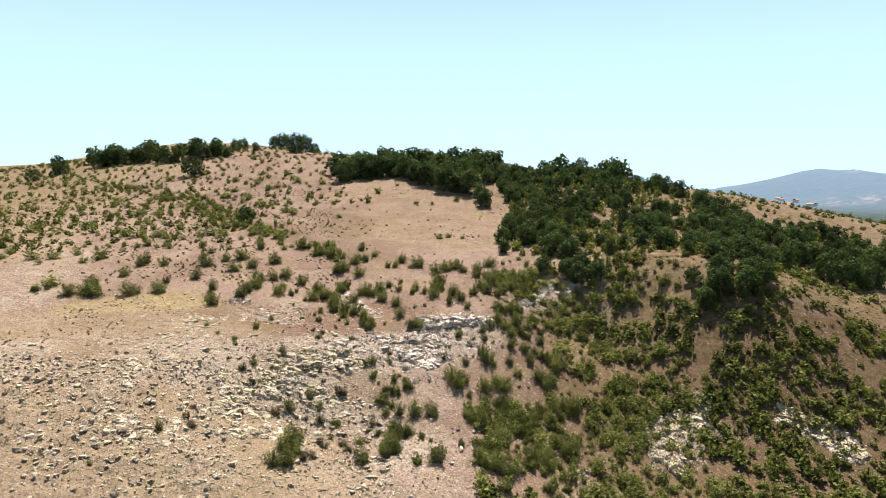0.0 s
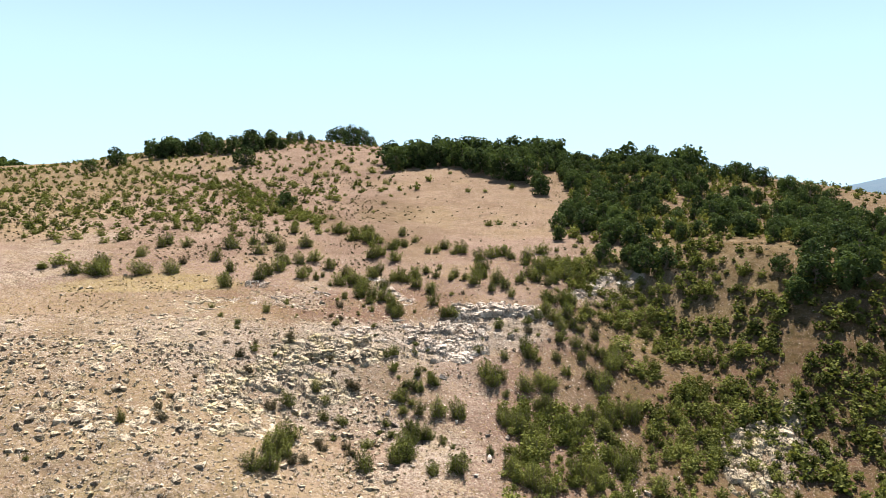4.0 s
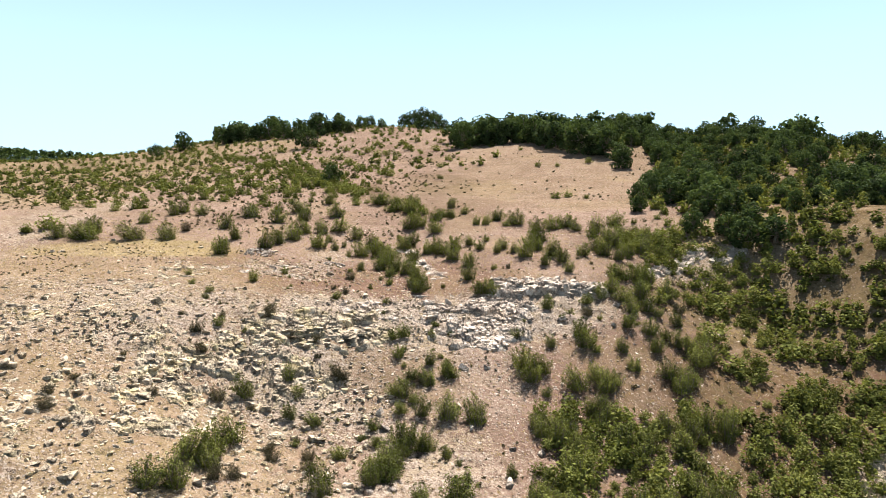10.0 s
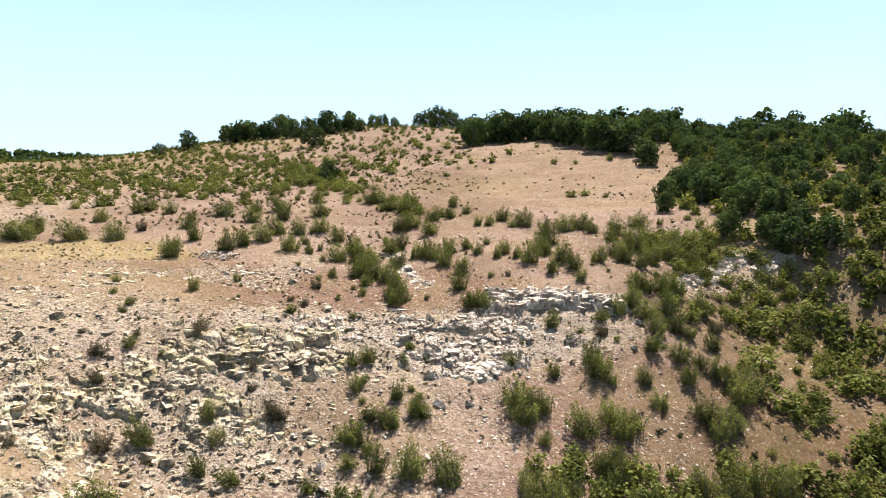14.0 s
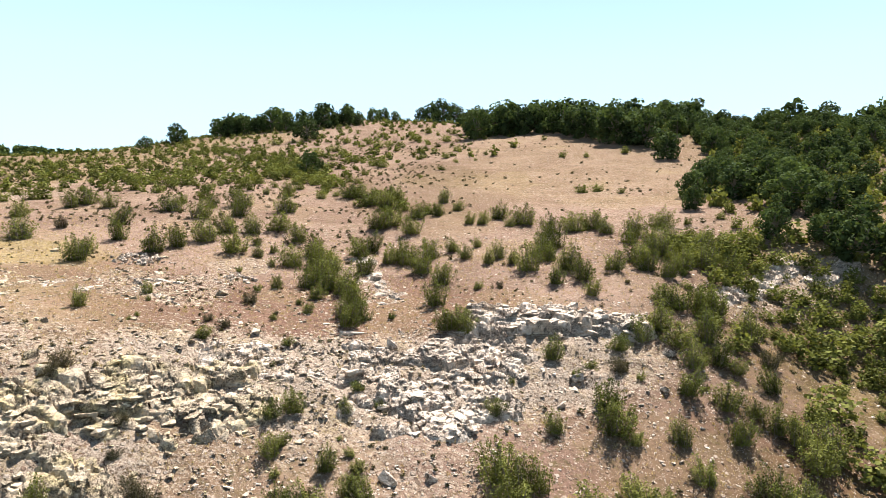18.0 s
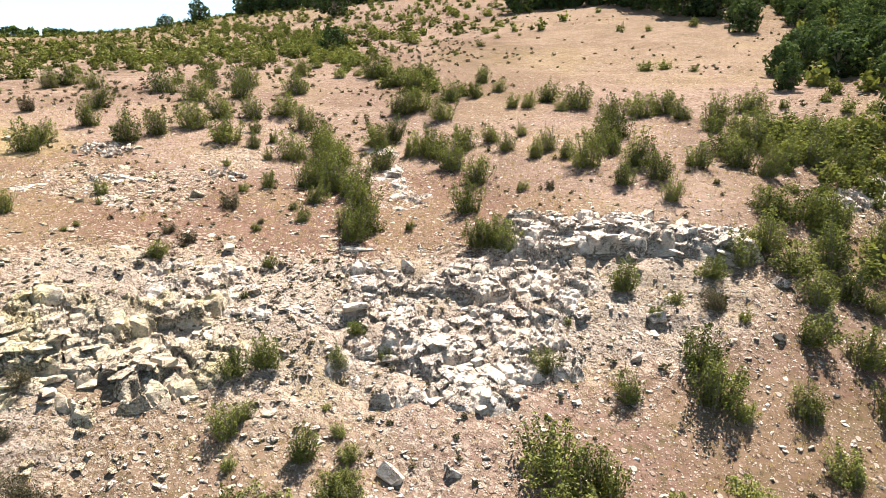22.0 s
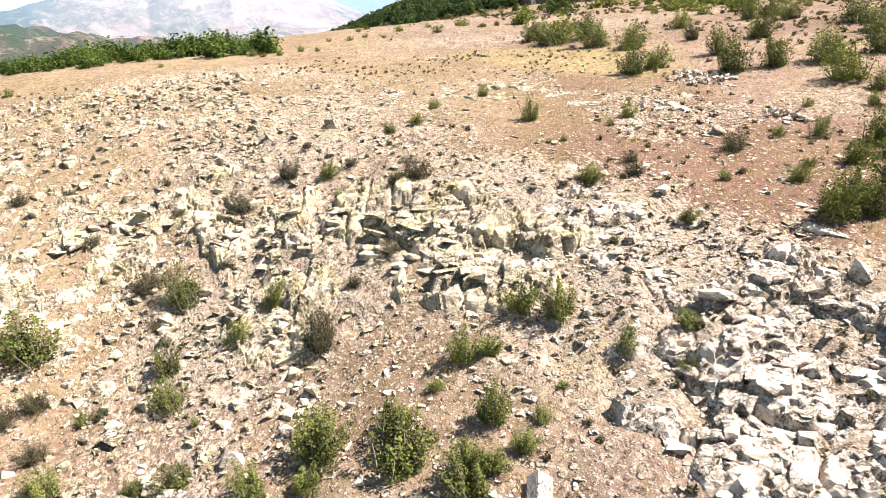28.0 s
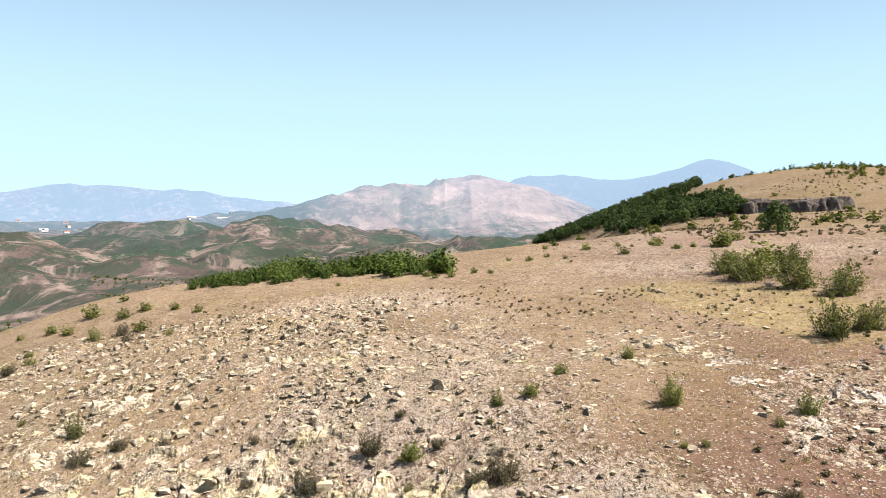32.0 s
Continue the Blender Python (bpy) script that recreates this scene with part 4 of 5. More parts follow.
CREST_OAKS = [
    (-1.6, 262, 7), (3.5, 270.9, 8), (7.6, 264.9, 8), (11.7, 265.8, 8), (15.7, 263.6, 8), (20, 267.3, 7.3), (23.5, 259.1, 8),
    (26.6, 249.9, 8), (28.8, 243.7, 8), (32.7, 238.2, 7.5), (35.6, 232.8, 7.7), (39.3, 228.2, 7.5), (42.3, 225.7, 7.5), (43.2, 207.3, 7.2),
    (-34.7, 197.6, 6.2), (96.3, 255.8, 6.4), (107.1, 246.1, 7.6), (114.8, 239.3, 3.3), (99.8, 253.4, 3.8), (120.2, 234.4, 4.5),
    (44.1, 214.7, 6.4), (65.7, 104.9, 5), (67.2, 112.8, 4), (112, 128, 8), (118, 127, 8), (104, 134, 7), (74, 104, 7.5), (70, 107, 7), (78, 107, 7), (-98.2, 139.5, 6),
]
for x, y, h in HILLTOP_OAKS + CREST_OAKS:
    h *= rng.uniform(1.2, 1.65) if y > 225 else 1.0
    plant("tree", int(rng.integers(99)), x, y, h * 1.1, h, rng.uniform(0, 6.28), "tree", "round-crowned dark green oak on dry grass", "tree", "oaks on the hill", 0.14)
woods = strewn(5000, (-10, 100, 160, 305), wooded, 3.9, [(x, y) for x, y, _ in CREST_OAKS])
woods.sort(key=lambda p: math.hypot(p[0] - 10, p[1] - 60))
for x, y in woods[:300]:
    h = 3.8 + 3.4 * rng.uniform() ** 1.3
    plant("tree", int(rng.integers(99)), x, y, h * rng.uniform(0.95, 1.25), h, rng.uniform(0, 6.28), "tree", "dark green oak in a dense stand", "tree", "oaks on the hill", 0.15)


def west_wood(x, y):
    a = inside([(-330, 128), (-252, 152), (-244, 171), (-267, 190), (-330, 215)], x, y)
    return 0.9 * (a | inside([(-245, 146), (-240, 171), (-205, 177), (-171, 166), (-182, 151), (-213, 143)], x, y))


def hilltop(x, y):
    a = np.abs(y - 352 + 0.1 * (x + 90)) < 11
    return a * (x > -130) * (x < -62) * 0.7 * smooth(-0.3, 0.3, fractal(x, y, 12, 2, 44))


far_trees = [(x, y, h * 1.15, h) for x, y in woods[300:] + strewn(900, (-140, 320, -50, 380), hilltop, 4.5) + strewn(2500, (-330, 120, -160, 190), west_wood, 2.6) for h in [rng.uniform(3.0, 4.8) if x < -140 else rng.uniform(3.5, 10.0) if x < -40 else 4.4 + (6.4 if y > 200 else 4.4) * rng.uniform() ** 1.3]]
rise = strewn(5000, (-760, 520, -320, 800), lambda x, y: 0.9 * (lie(x, y) > 8), 6.0)
merged("tree", [(x, y, h * 1.2, h) for x, y in rise for h in [rng.uniform(5, 8)]], "distant_wood", "dark wood on the rise beyond the hill", 36)
merged("tree", far_trees, "far_trees", "dark green oaks on the hilltop", 330)


def scrub(x, y):
    left = np.where(y - 87 > 0.64 * (13 - x), 0.8, 0.05) * smooth(-14, -34, x) * smooth(150, 165, y) * smooth(270, 225, y) * smooth(-170, -120, x)
    slope = 1.0 * np.where(y > 84, smooth(24, 36, x), smooth(10, 20, x + 0.3 * (84 - y))) * smooth(5, 62, y) * smooth(136, 124, y - 0.1 * x) * smooth(120, 100, x)
    brink = 0.6 * smooth(30, 45, x) * (y > 80) * (y < 150) * smooth(140, 115, x)
    valley = 0.9 * (x < -150) * (y < 110) * smooth(-0.3, 0.4, fractal(x, y, 45, 3, 77))
    glade = 0.9 * (x > 30) * (x < 46) * (y > 117) * (y < 146) * smooth(-0.5, 0.1, fractal(x, y, 12, 3, 37))
    upper = np.where(x < -50, 0.55, 0.3) * (y > 220) * (y < 400) * (x < 10) * (x > -300)
    rim = 0.6 * (x < -62) * (x > -105) * (y < 50) * (y > 5) * smooth(-0.1, 0.3, fractal(x, y, 12, 3, 29))
    ridge = 0.3 * (x > 100) * (y > 120) * (y < 260)
    west = 0.04 * (x < -60) * (y < 180) * (y > 100) + 0.06 * (x < -110) * (y > 150) * (y < 300)
    return np.maximum.reduce([left, slope, brink, valley, glade, upper, ridge, west, rim]) * (1 - 0.85 * smooth(54, 62, x) * smooth(92, 99, y) * smooth(150, 144, y)) * ~(inside(WOOD, x, y) | inside(CREST, x, y))


slope_spots = strewn(28000, (8, 0, 120, 136), lambda x, y: scrub(x, y) * smooth(-0.6, 0.1, fractal(x, y, 7, 3, 83)), 1.2, [(x, y) for x, y, _ in SHRUBS])
slope_spots = [(x, y, w, w * rng.uniform(0.6, 0.9)) for x, y in slope_spots for w in [1.0 + 2.2 * rng.uniform() ** 1.5]]
merged("shrub", [s for s in slope_spots if s[0] < 45 and s[1] > 60], "bank_scrub", "dense green scrub oak on the steep bank", 320)
merged("shrub", [s for s in slope_spots if s[0] >= 45 or s[1] <= 60], "slope_scrub", "dense green scrub oak farther down the steep bank", 95)
spots = strewn(30000, (-400, -120, 220, 400), scrub, 2.3, [(x, y) for x, y, _ in SHRUBS])
scrub_spots = [(x, y, w, w * rng.uniform(0.6, 0.9)) for x, y in spots for w in [(1.4 if y > 115 else 1.0) + (1.8 if 8 < x < 40 and y < 140 else 1.6) * rng.uniform() ** 1.5]]
merged("shrub", [s for s in scrub_spots if math.hypot(s[0] + 10, s[1] - 100) < 85], "scrub", "scattered green scrub on the dry slopes", 520)
merged("shrub", FAR_SHRUBS, "hill_scrub", "bushy green scrub on the farther slopes", 420)
merged("shrub", [s for s in scrub_spots if math.hypot(s[0] + 10, s[1] - 100) >= 85], "far_scrub", "scattered green scrub on the far slopes", 64)
GULLY = [(-5, 147), (-13, 159), (-20, 168), (-28, 180), (-40, 195), (-43, 214), (-58, 244), (-76, 268), (-100, 286)]


def gully_band(x, y):
    off = np.full(np.shape(x), 99.0)
    for (ax, ay), (bx, by) in zip(GULLY, GULLY[1:]):
        k = np.clip(((x - ax) * (bx - ax) + (y - ay) * (by - ay)) / ((bx - ax) ** 2 + (by - ay) ** 2), 0, 1)
        off = np.minimum(off, np.hypot(x - ax - k * (bx - ax), y - ay - k * (by - ay)))
    return smooth(1.0, 0.5, off / (4.0 + 0.03 * (y - 147)) + 0.3 * fractal(x, y, 9, 3, 5))


damp = strewn(16000, (-115, 140, 5, 296), lambda x, y: gully_band(x, y) * smooth(-0.5, 0.2, fractal(x, y, 5, 2, 15)), 1.9)
merged("shrub", [(x, y, w, w * rng.uniform(0.55, 0.85)) for x, y in damp for w in [rng.uniform(1.4, 3.0)]], "gully_scrub", "lush green scrub along the shallow gully", 300)
hem = strewn(4000, (28, 100, 152, 305), lambda x, y: 0.9 * (inside(WOOD, x, y) | inside(CREST, x, y)), 2.6)
merged("shrub", [(x, y, w, w) for x, y in hem for w in [rng.uniform(1.8, 3.2)]], "undergrowth", "dark undergrowth below the oaks", 90)
thicket = strewn(3000, (-98, 42, -66, 90), lambda x, y: smooth(7, 1.5, np.abs(x + 84 - 0.0075 * (y - 67) ** 2) + 2.5 * fractal(x, y, 5, 2, 3)) * smooth(50, 60, y) * smooth(89, 76, y), 0.85)
merged("thicket", [(x, y, h * rng.uniform(0.9, 1.5), h) for x, y in thicket for h in [(1.2 + 1.6 * float(smooth(48, 82, y))) * rng.uniform(0.35, 1.1) * (1 + 0.35 * float(ripple(np.float64(x), np.float64(y), 4.0, 6)))]], "rim_thicket", "bright green thicket of young trees on the rim", 300)
low = strewn(9000, (-60, 55, 130, 260), lambda x, y: 0.06 + 0.5 * smooth(16, 34, x) * smooth(150, 120, y) + 0.25 * smooth(110, 125, y) * smooth(0.0, 0.5, fractal(x, y, 11, 3, 13)), 0.9)
low += strewn(5000, (-66, 44, 14, 118), lambda x, y: 0.9 * smooth(-0.1, 0.5, fractal(x, y, 8, 3, 24)), 0.6)
low += strewn(9000, (-135, 128, -8, 270), lambda x, y: 0.8 * smooth(-0.3, 0.3, fractal(x, y, 10, 3, 34)), 1.1)
low += strewn(6000, (-230, 100, -60, 230), lambda x, y: 0.6 * smooth(-70, -100, x) * smooth(-0.3, 0.3, fractal(x, y, 14, 3, 14)), 1.0)
merged("low_shrub", [(x, y, w, w * rng.uniform(0.5, 0.9)) for x, y in low for w in [rng.uniform(0.2, 0.5) if x < 14 and y < 118 else rng.uniform(0.35, 0.95)]], "low_plants", "low brown-green herbs on dry soil", 36)

# Dry grass on the near slopes.
tx, ty = rng.uniform(-62, 48, 16000), rng.uniform(58, 134, 16000)
bare = rng.uniform(size=len(tx)) < 0.75 - 0.5 * rocky(tx, ty)
tx, ty = tx[bare], ty[bare]
roots = np.repeat(np.stack([tx, ty, height(tx, ty) - 0.02], 1), 5, 0) + rng.normal(size=(5 * len(tx), 3)) * (0.07, 0.07, 0)
tips = roots + rng.normal(size=roots.shape) * (0.07, 0.07, 0.04) + (0, 0, 0.17)
side = np.cross(tips - roots, rng.normal(size=roots.shape))
side *= 0.018 / np.linalg.norm(side, axis=1, keepdims=True)
blades = np.stack([roots - side, roots + side, tips + side * 0.3, tips - side * 0.3], 1).reshape(-1, 3)
tagged(new("dry_grass", link_mesh("dry_grass", blades, np.arange(len(blades)).reshape(-1, 4), STRAW)), "tufts of dry straw-coloured grass", "grass", kind="stuff")


# ---- far houses ----


def house(x, y, long, wide, tall, turn, roof_mat, label):
    """A far building with walls and a pitched roof."""
    foot = new("house")
    foot.matrix_world = Matrix.LocRotScale((x, y, float(lie(x, y)) - 1.0), Euler((0, 0, turn)), None)
    a, b = long / 2, wide / 2
    box = [(-a, -b, 0), (a, -b, 0), (a, b, 0), (-a, b, 0), (-a, -b, tall), (a, -b, tall), (a, b, tall), (-a, b, tall)]
    new("wall", link_mesh("wall", box, [(0, 1, 5, 4), (1, 2, 6, 5), (2, 3, 7, 6), (3, 0, 4, 7)], PLASTER)).parent = foot
    a, b, top = a + 0.5, b + 0.5, tall + wide * 0.28
    roof = [(-a, -b, tall), (a, -b, tall), (a, 0, top), (-a, 0, top), (a, b, tall), (-a, b, tall)]
    new("roof", link_mesh("roof", roof, [(0, 1, 2, 3), (3, 2, 4, 5)], roof_mat)).parent = foot
    return tagged(foot, label, "building", "far town")


for k in range(26):
    g, d = radians(rng.uniform(107, 122)), rng.uniform(1850, 2500)
    house(13 - math.sin(g) * d, 87 + math.cos(g) * d, rng.uniform(9, 15), rng.uniform(7, 10), rng.uniform(4, 7), rng.uniform(0, 3.1), ROOF_TILE, "small white house with a tiled roof far off")
for g, d, long in ((121.0, 1900, 60), (120.0, 1900, 40), (107.5, 2300, 110), (110, 2350, 60)):
    g = radians(g)
    house(13 - math.sin(g) * d, 87 + math.cos(g) * d, long * 0.45, 12, 4, g + 0.1, SHEET, "long white shed far off in the valley")
for k in range(12):
    g, d = radians(-rng.uniform(34.5, 39)), rng.uniform(2100, 2500)
    house(-math.sin(g) * d, math.cos(g) * d, rng.uniform(12, 30), rng.uniform(9, 13), rng.uniform(6, 11), rng.uniform(0, 3.1), ROOF_TILE, "small white house with a tiled roof far off")

# ---- stone ----


def hull_stone(rng, points, flat):
    """An angular stone about one metre across."""
    bm = bmesh.new()
    p = rng.uniform(-1, 1, (points, 3))
    p = np.sign(p) * np.abs(p) ** 0.62 * 0.5 * (1, rng.uniform(0.6, 0.95), flat)
    for q in p:
        bm.verts.new(q)
    done = bmesh.ops.convex_hull(bm, input=bm.verts)
    bmesh.ops.delete(bm, geom=[v for v in bm.verts if not v.link_faces], context="VERTS")
    bmesh.ops.triangulate(bm, faces=bm.faces)
    v = np.array([q.co for q in bm.verts])
    for k, q in enumerate(bm.verts):
        q.index = k
    f = np.array([[c.index for c in face.verts] for face in bm.faces])
    bm.free()
    return v, f


PEBBLES = [hull_stone(rng, int(rng.integers(10, 15)), rng.uniform(0.2, 0.4)) for _ in range(24)]
STONES = [hull_stone(rng, int(rng.integers(11, 17)), rng.uniform(0.35, 0.8)) for _ in range(18)]
SLABS = [hull_stone(rng, int(rng.integers(16, 24)), rng.uniform(0.3, 0.55)) for _ in range(16)]
SLAB_MESHES = {mat: [link_mesh("slab", v, f, mat) for v, f in SLABS] for mat in (PALE_ROCK, YELLOW_ROCK, DARK_ROCK)}
STONE_MESHES = {mat: [link_mesh("boulder", v, f, mat) for v, f in STONES] for mat in (PALE_ROCK, YELLOW_ROCK)}


def outcrop(label, mat, line, wide, lift, grain, blocks, patchy=0.25, steps=0.5, brows=0):
    """Broken bedrock along a line of the hill, stepped in plates, with loose slabs on it: one thing."""
    line = np.array(line, float)
    cx, cy = line.mean(0)
    low, high = line.min(0) - wide * 1.3, line.max(0) + wide * 1.3
    step = 0.11 * max(1.0, wide / 4)
    gx, gy = np.meshgrid(np.arange(low[0], high[0], step), np.arange(low[1], high[1], step))
    off = np.full(gx.shape, 99.0)
    for a, c in zip(line, line[1:]):
        s = np.clip(((gx - a[0]) * (c - a)[0] + (gy - a[1]) * (c - a)[1]) / ((c - a) @ (c - a)), 0, 1)
        off = np.minimum(off, np.hypot(gx - a[0] - s * (c - a)[0], gy - a[1] - s * (c - a)[1]))
    mask = smooth(1.0, 0.7, off / wide + 0.35 * fractal(gx, gy, 4, 4, 17)) * smooth(-0.55, -0.1, fractal(gx, gy, 2.8, 4, 27) + patchy) * smooth(1.27, 1.1, off / wide)
    base = lie(gx, gy)
    z = height(gx, gy) - 0.35 + mask * (lift + 0.35)
    wx, wy = gx + 0.10 * fractal(gx, gy, 2.2, 3, 7, 0.5), gy + 0.10 * fractal(gx, gy, 2.2, 3, 8, 0.5)
    for size, amp, deep, fall in ((grain * 2.2, 0.10, 0.20, steps * 0.7), (grain * 0.8, 0.12, 0.22, steps * 0.4), (grain * 0.36, 0.04, 0.05, 0)):
        top, gap, mu, mv = plates(wx + 0.3 * wy, wy * 1.25, size, int(size * 50), True)
        z = z + mask * (size * amp * top - min(size * deep, 0.3) * np.exp(-((gap / 0.045) ** 2)))
        if fall:
            y0 = mv / 1.25
            z = z + mask * fall * np.clip(lie(mu - 0.3 * y0, y0) - base, -0.6, 0.6)
    n = gx.shape[1]
    i, j = np.meshgrid(np.arange(n - 1), np.arange(gx.shape[0] - 1))
    k = (j * n + i).ravel()
    faces = np.stack([k, k + 1, k + n + 1, k + n], 1)
    faces = faces[mask.ravel()[faces].max(1) > 0.03]
    used, inverse = np.unique(faces, return_inverse=True)
    foot = new("rock_outcrop")
    foot.matrix_world = Matrix.Translation((cx, cy, float(lie(cx, cy))))
    v = np.stack([gx.ravel() - cx, gy.ravel() - cy, z.ravel() - float(lie(cx, cy))], 1)[used]
    new("bedrock", link_mesh("bedrock", v, inverse.reshape(faces.shape), mat)).parent = foot
    for turn in range(blocks + brows):
        s = rng.uniform(0, len(line) - 1.001)
        k = int(s)
        brow = turn >= blocks
        off_line = np.array([rng.normal() * 0.4, rng.uniform(-0.75, 0.2) * wide]) if brow else rng.normal(size=2) * wide * 0.5
        x, y = line[k] + (line[k + 1] - line[k]) * (s - k) + off_line
        w = grain * (rng.uniform(0.5, 1.0) if brow else 0.8 * rng.uniform(0.2, 1.0) ** 1.4)
        i, j = int((x - low[0]) / step), int((y - low[1]) / step)
        if not (0 <= i < n and 0 <= j < gx.shape[0]) or mask[j, i] < 0.3:
            continue
        ob = new("slab", SLAB_MESHES[mat][int(rng.integers(len(SLABS)))])
        ob.parent = foot
        rise = 0.06 if brow else -0.07
        spot = Vector((x - cx, y - cy, max(z[j, i], float(height(x, y))) - float(lie(cx, cy)) + rise * w))
        ob.matrix_local = Matrix.LocRotScale(spot, Euler((radians((2 if brow else 9) + rng.normal() * 7), radians(rng.normal() * 10), rng.normal() * 1.1)), (w * rng.uniform(1.0, 1.5), w, w * rng.uniform(0.5, 0.9)))
    return tagged(foot, label, "rock outcrop", "outcrops on the slope")


outcrop("pale broken limestone ledge with dark joints", PALE_ROCK, [(-2, 98.5), (3, 98.5), (8.5, 101.5)], 3.9, 0.25, 1.5, 110, 0.1, brows=16)
outcrop("pale fractured limestone face below the ledge", PALE_ROCK, [(1.5, 93), (5, 93.2), (8, 94.5)], 2.9, 0.35, 1.2, 110, 0.05, brows=14)
outcrop("grey limestone ledge with a dark overhang", PALE_ROCK, [(8.5, 106.5), (12, 106.3), (16, 107), (20, 108)], 3.0, 0.8, 1.2, 110, 0.15, steps=0.8, brows=26)
outcrop("flat whitish rock sheet on the shoulder", PALE_ROCK, [(-9, 95.2), (-6, 95.5), (-3.5, 97)], 3.6, 0.1, 0.9, 110, 0.05)
outcrop("large yellow lichened limestone blocks with dark clefts", YELLOW_ROCK, [(-17.5, 86), (-12, 88.5), (-7, 91.5)], 3.7, 0.35, 1.6, 110, 0.1, steps=0.5, brows=16)
outcrop("low pale stone bar between shrubs", PALE_ROCK, [(29, 118), (34, 122), (40, 129)], 1.4, 0.25, 0.9, 40)
outcrop("small pale ledge beside the shrubs", PALE_ROCK, [(42, 126), (46, 128)], 1.4, 0.25, 0.9, 20)
outcrop("stony gully bed with grey blocks", PALE_ROCK, [(-2, 112), (-5, 118), (-8, 126)], 2.2, 0.1, 0.7, 40, -0.25)
outcrop("flat pale rock sheet in the red soil", PALE_ROCK, [(-28, 105), (-20, 107.5), (-13, 102)], 3.2, 0.04, 0.7, 40, 0.1)
outcrop("lichened rock steps with dark undersides", YELLOW_ROCK, [(-24, 68), (-24.5, 77), (-19, 82), (-14.5, 81.5)], 4.4, 0.2, 1.15, 150, -0.05, 0.5, brows=26)
outcrop("yellowish stone ribs on the steep slope", YELLOW_ROCK, [(-42, 58), (-38.5, 68), (-36, 78), (-35, 87)], 6.0, 0.02, 0.8, 120, -0.3, brows=12)
outcrop("low limestone ribs on the slope foot", YELLOW_ROCK, [(-33, 62), (-30, 68), (-15, 72), (-12, 78)], 5.0, 0.02, 0.7, 120, -0.35, brows=12)
outcrop("flat lichened stone pavement on the brow", YELLOW_ROCK, [(-36, 92), (-30, 97), (-33, 103)], 4.0, 0.02, 0.8, 40, -0.15)
outcrop("dark weathered cliff band on the ridge", DARK_ROCK, [(-194, 170), (-172, 170), (-152, 178)], 5.0, 2.2, 4.0, 12)
outcrop("bare broken rock above the gully", YELLOW_ROCK, [(40, 72), (45, 80), (54, 85.5)], 3.6, 0.5, 1.3, 40)
outcrop("bare stony scree bank", YELLOW_ROCK, [(66, 78), (70, 70)], 3.5, 0.3, 1.0, 30)


def bits(count, box, weight, low, high, mat, name, label, shapes, rise):
    """Small loose stones, in one mesh."""
    x0, y0, x1, y1 = box
    x, y = rng.uniform(x0, x1, count), rng.uniform(y0, y1, count)
    keep = rng.uniform(size=count) < weight(x, y)
    x, y = x[keep], y[keep]
    z = height(x, y)
    vs, fs, n = [], [], 0
    for k in range(len(x)):
        v, f = shapes[int(rng.integers(len(shapes)))]
        w = low * (high / low) ** (rng.uniform() ** 2.8)
        turn = np.array(Euler((0.1 + rng.normal() * 0.15, rng.normal() * 0.15, rng.uniform(0, 6.28))).to_matrix())
        vs.append(v @ turn.T * w + (x[k], y[k], z[k] + w * rise)), fs.append(f + n)
        n += len(v)
    return tagged(new(name, link_mesh(name, np.concatenate(vs), np.concatenate(fs), mat)), label, "stones", kind="stuff")


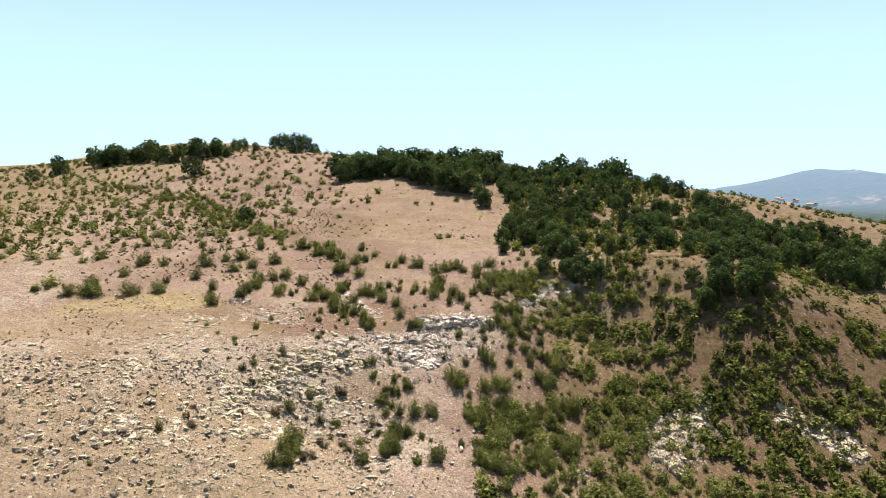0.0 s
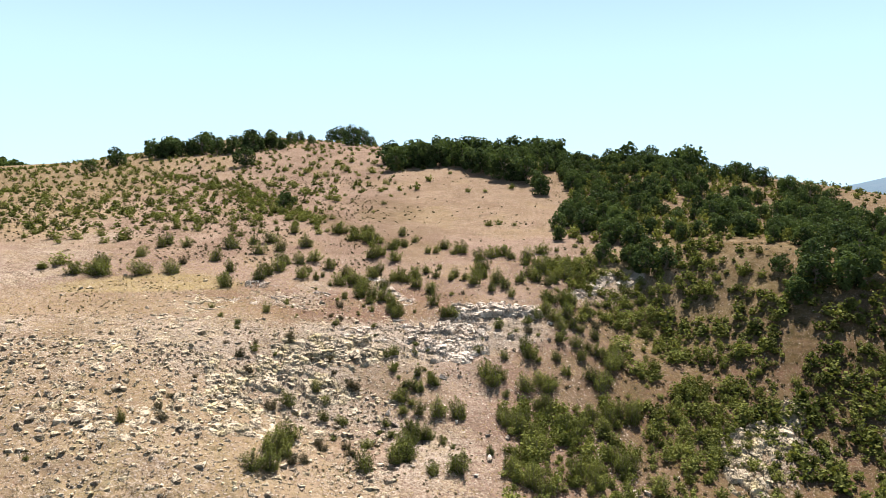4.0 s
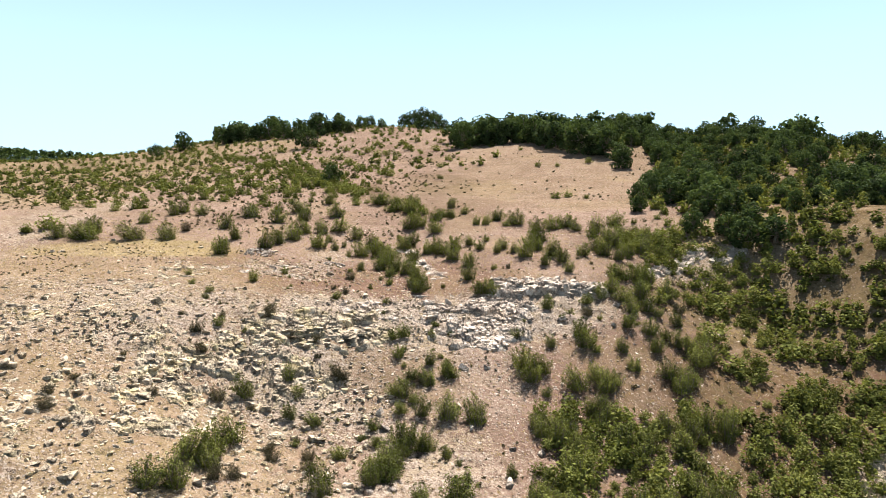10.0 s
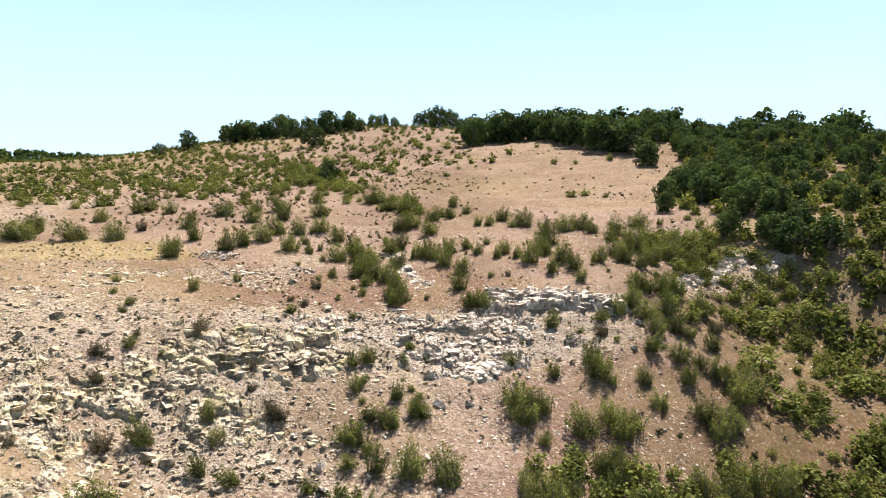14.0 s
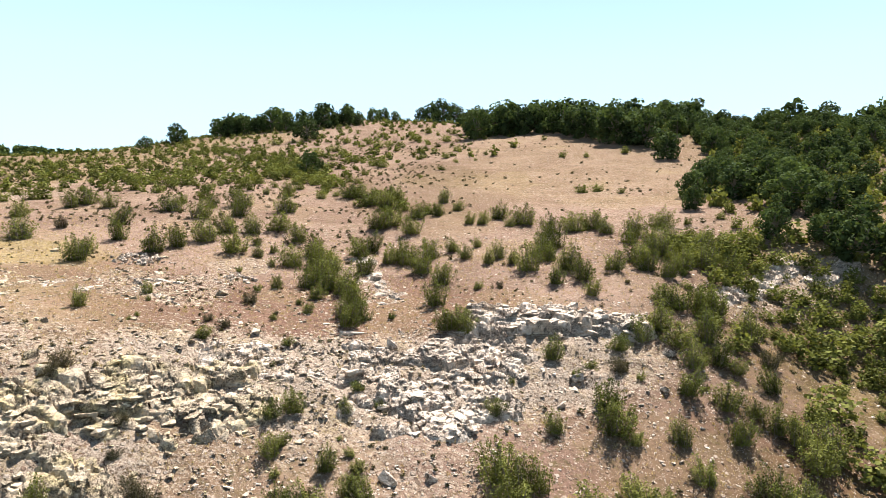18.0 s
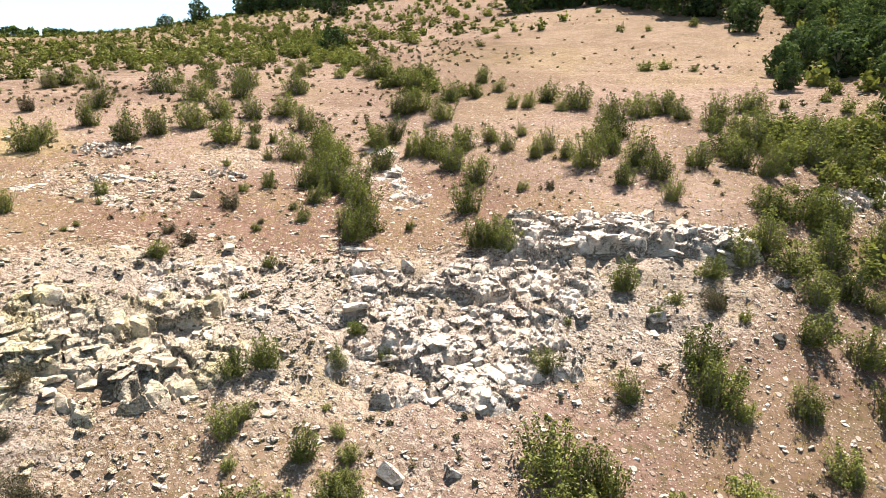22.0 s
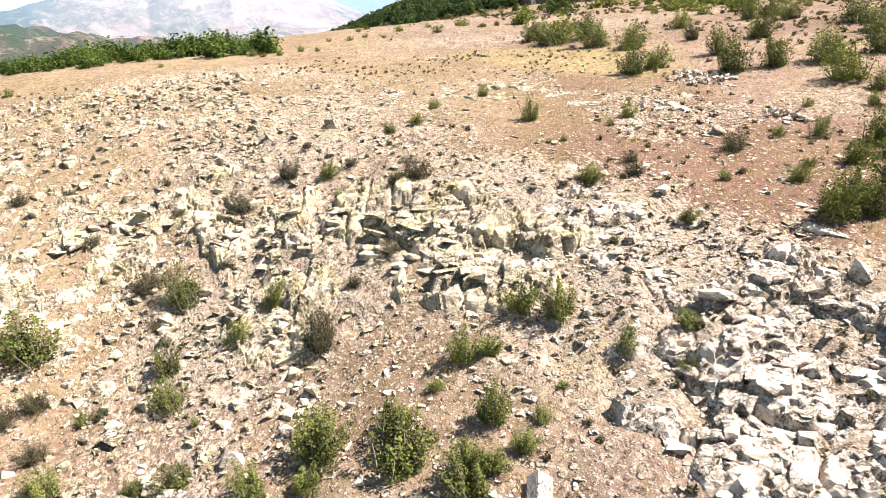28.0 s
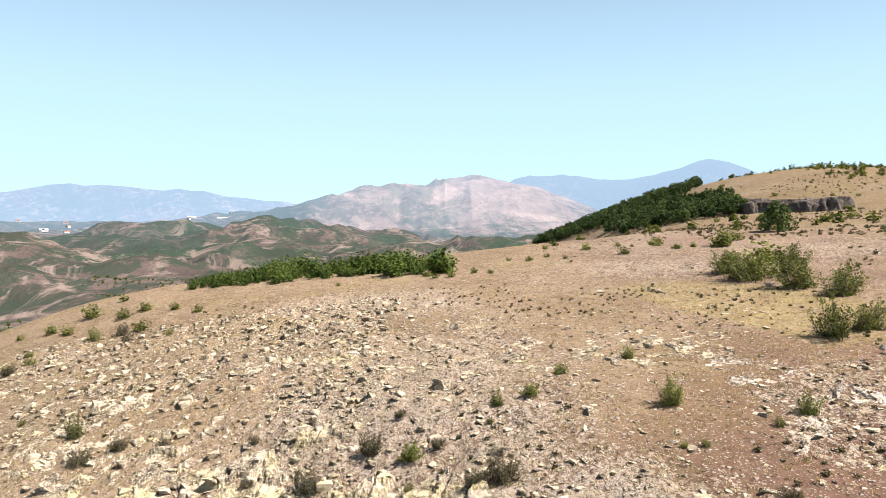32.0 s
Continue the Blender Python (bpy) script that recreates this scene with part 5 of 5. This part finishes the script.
bits(30000, (-62, 38, -4, 82), lambda x, y: 0.14 + 0.5 * rocky(x, y), 0.16, 0.95, YELLOW_ROCK, "scree", "loose yellowish limestone rubble", STONES, 0.0)
bits(34000, (-48, 76, -2, 112), lambda x, y: 0.12 + 0.45 * rocky(x, y), 0.09, 0.75, YELLOW_ROCK, "shoulder_scree", "flat yellowish stones on the shoulder", PEBBLES, -0.03)
bits(28000, (-8, 78, 28, 112), lambda x, y: 0.2 + 0.5 * rocky(x, y), 0.08, 0.5, PALE_ROCK, "rubble", "loose pale limestone rubble", PEBBLES, -0.03)
bits(24000, (-30, 104, 48, 140), lambda x, y: 0.14 + 0.6 * rocky(x, y), 0.12, 0.5, PALE_ROCK, "gravel", "scattered pale stones", PEBBLES, -0.03)
for x, y in strewn(1500, (-60, 52, 40, 118), lambda x, y: 0.03 + 0.5 * rocky(x, y), 1.0)[:260]:
    mat = YELLOW_ROCK if x < -6 else PALE_ROCK
    w = rng.uniform(0.45, 1.2)
    ob = new("boulder", STONE_MESHES[mat][int(rng.integers(len(STONES)))])
    ob.matrix_world = Matrix.LocRotScale((x, y, float(height(x, y)) + 0.06 * w), Euler((rng.normal() * 0.3, rng.normal() * 0.3, rng.uniform(0, 6.28))), (w, w, w))
    tagged(ob, "yellow lichened boulder on the slope" if x < -6 else "pale angular boulder on the slope", "boulder", "boulders on the slope")


def stone_heap(x, y, wide, count, label):
    """Loose stones thrown together into a low heap."""
    foot = new("stone_heap")
    ground_z = float(height(x, y))
    foot.matrix_world = Matrix.Translation((x, y, ground_z))
    for _ in range(count):
        a, r = rng.uniform(0, 6.28), wide * 0.5 * math.sqrt(rng.uniform())
        u, v, w = math.cos(a) * r * 1.3, math.sin(a) * r, rng.uniform(0.25, 0.6)
        ob = new("stone", STONE_MESHES[PALE_ROCK][int(rng.integers(len(STONES)))])
        ob.parent = foot
        lift = float(height(x + u, y + v)) - ground_z + 0.35 * max(0.0, 1 - 2 * r / wide)
        ob.matrix_local = Matrix.LocRotScale((u, v, lift + 0.1 * w), Euler((rng.normal() * 0.4, rng.normal() * 0.4, rng.uniform(0, 6.28))), (w, w, w))
    return tagged(foot, label, "stone heap")


stone_heap(-28, 115.3, 4.2, 90, "low heap of pale field stones on dry grass")
stone_heap(-16.5, 113.2, 2.6, 30, "small patch of pale stones in the red soil")
ob = new("flat_slab", SLAB_MESHES[PALE_ROCK][3])
ob.matrix_world = Matrix.LocRotScale((-3.3, 103.2, float(height(-3.3, 103.2)) - 0.04), Euler((0.12, 0.06, 0.35)), (2.9, 1.6, 0.8))
tagged(ob, "flat whitish slab jutting out of the soil", "rock")
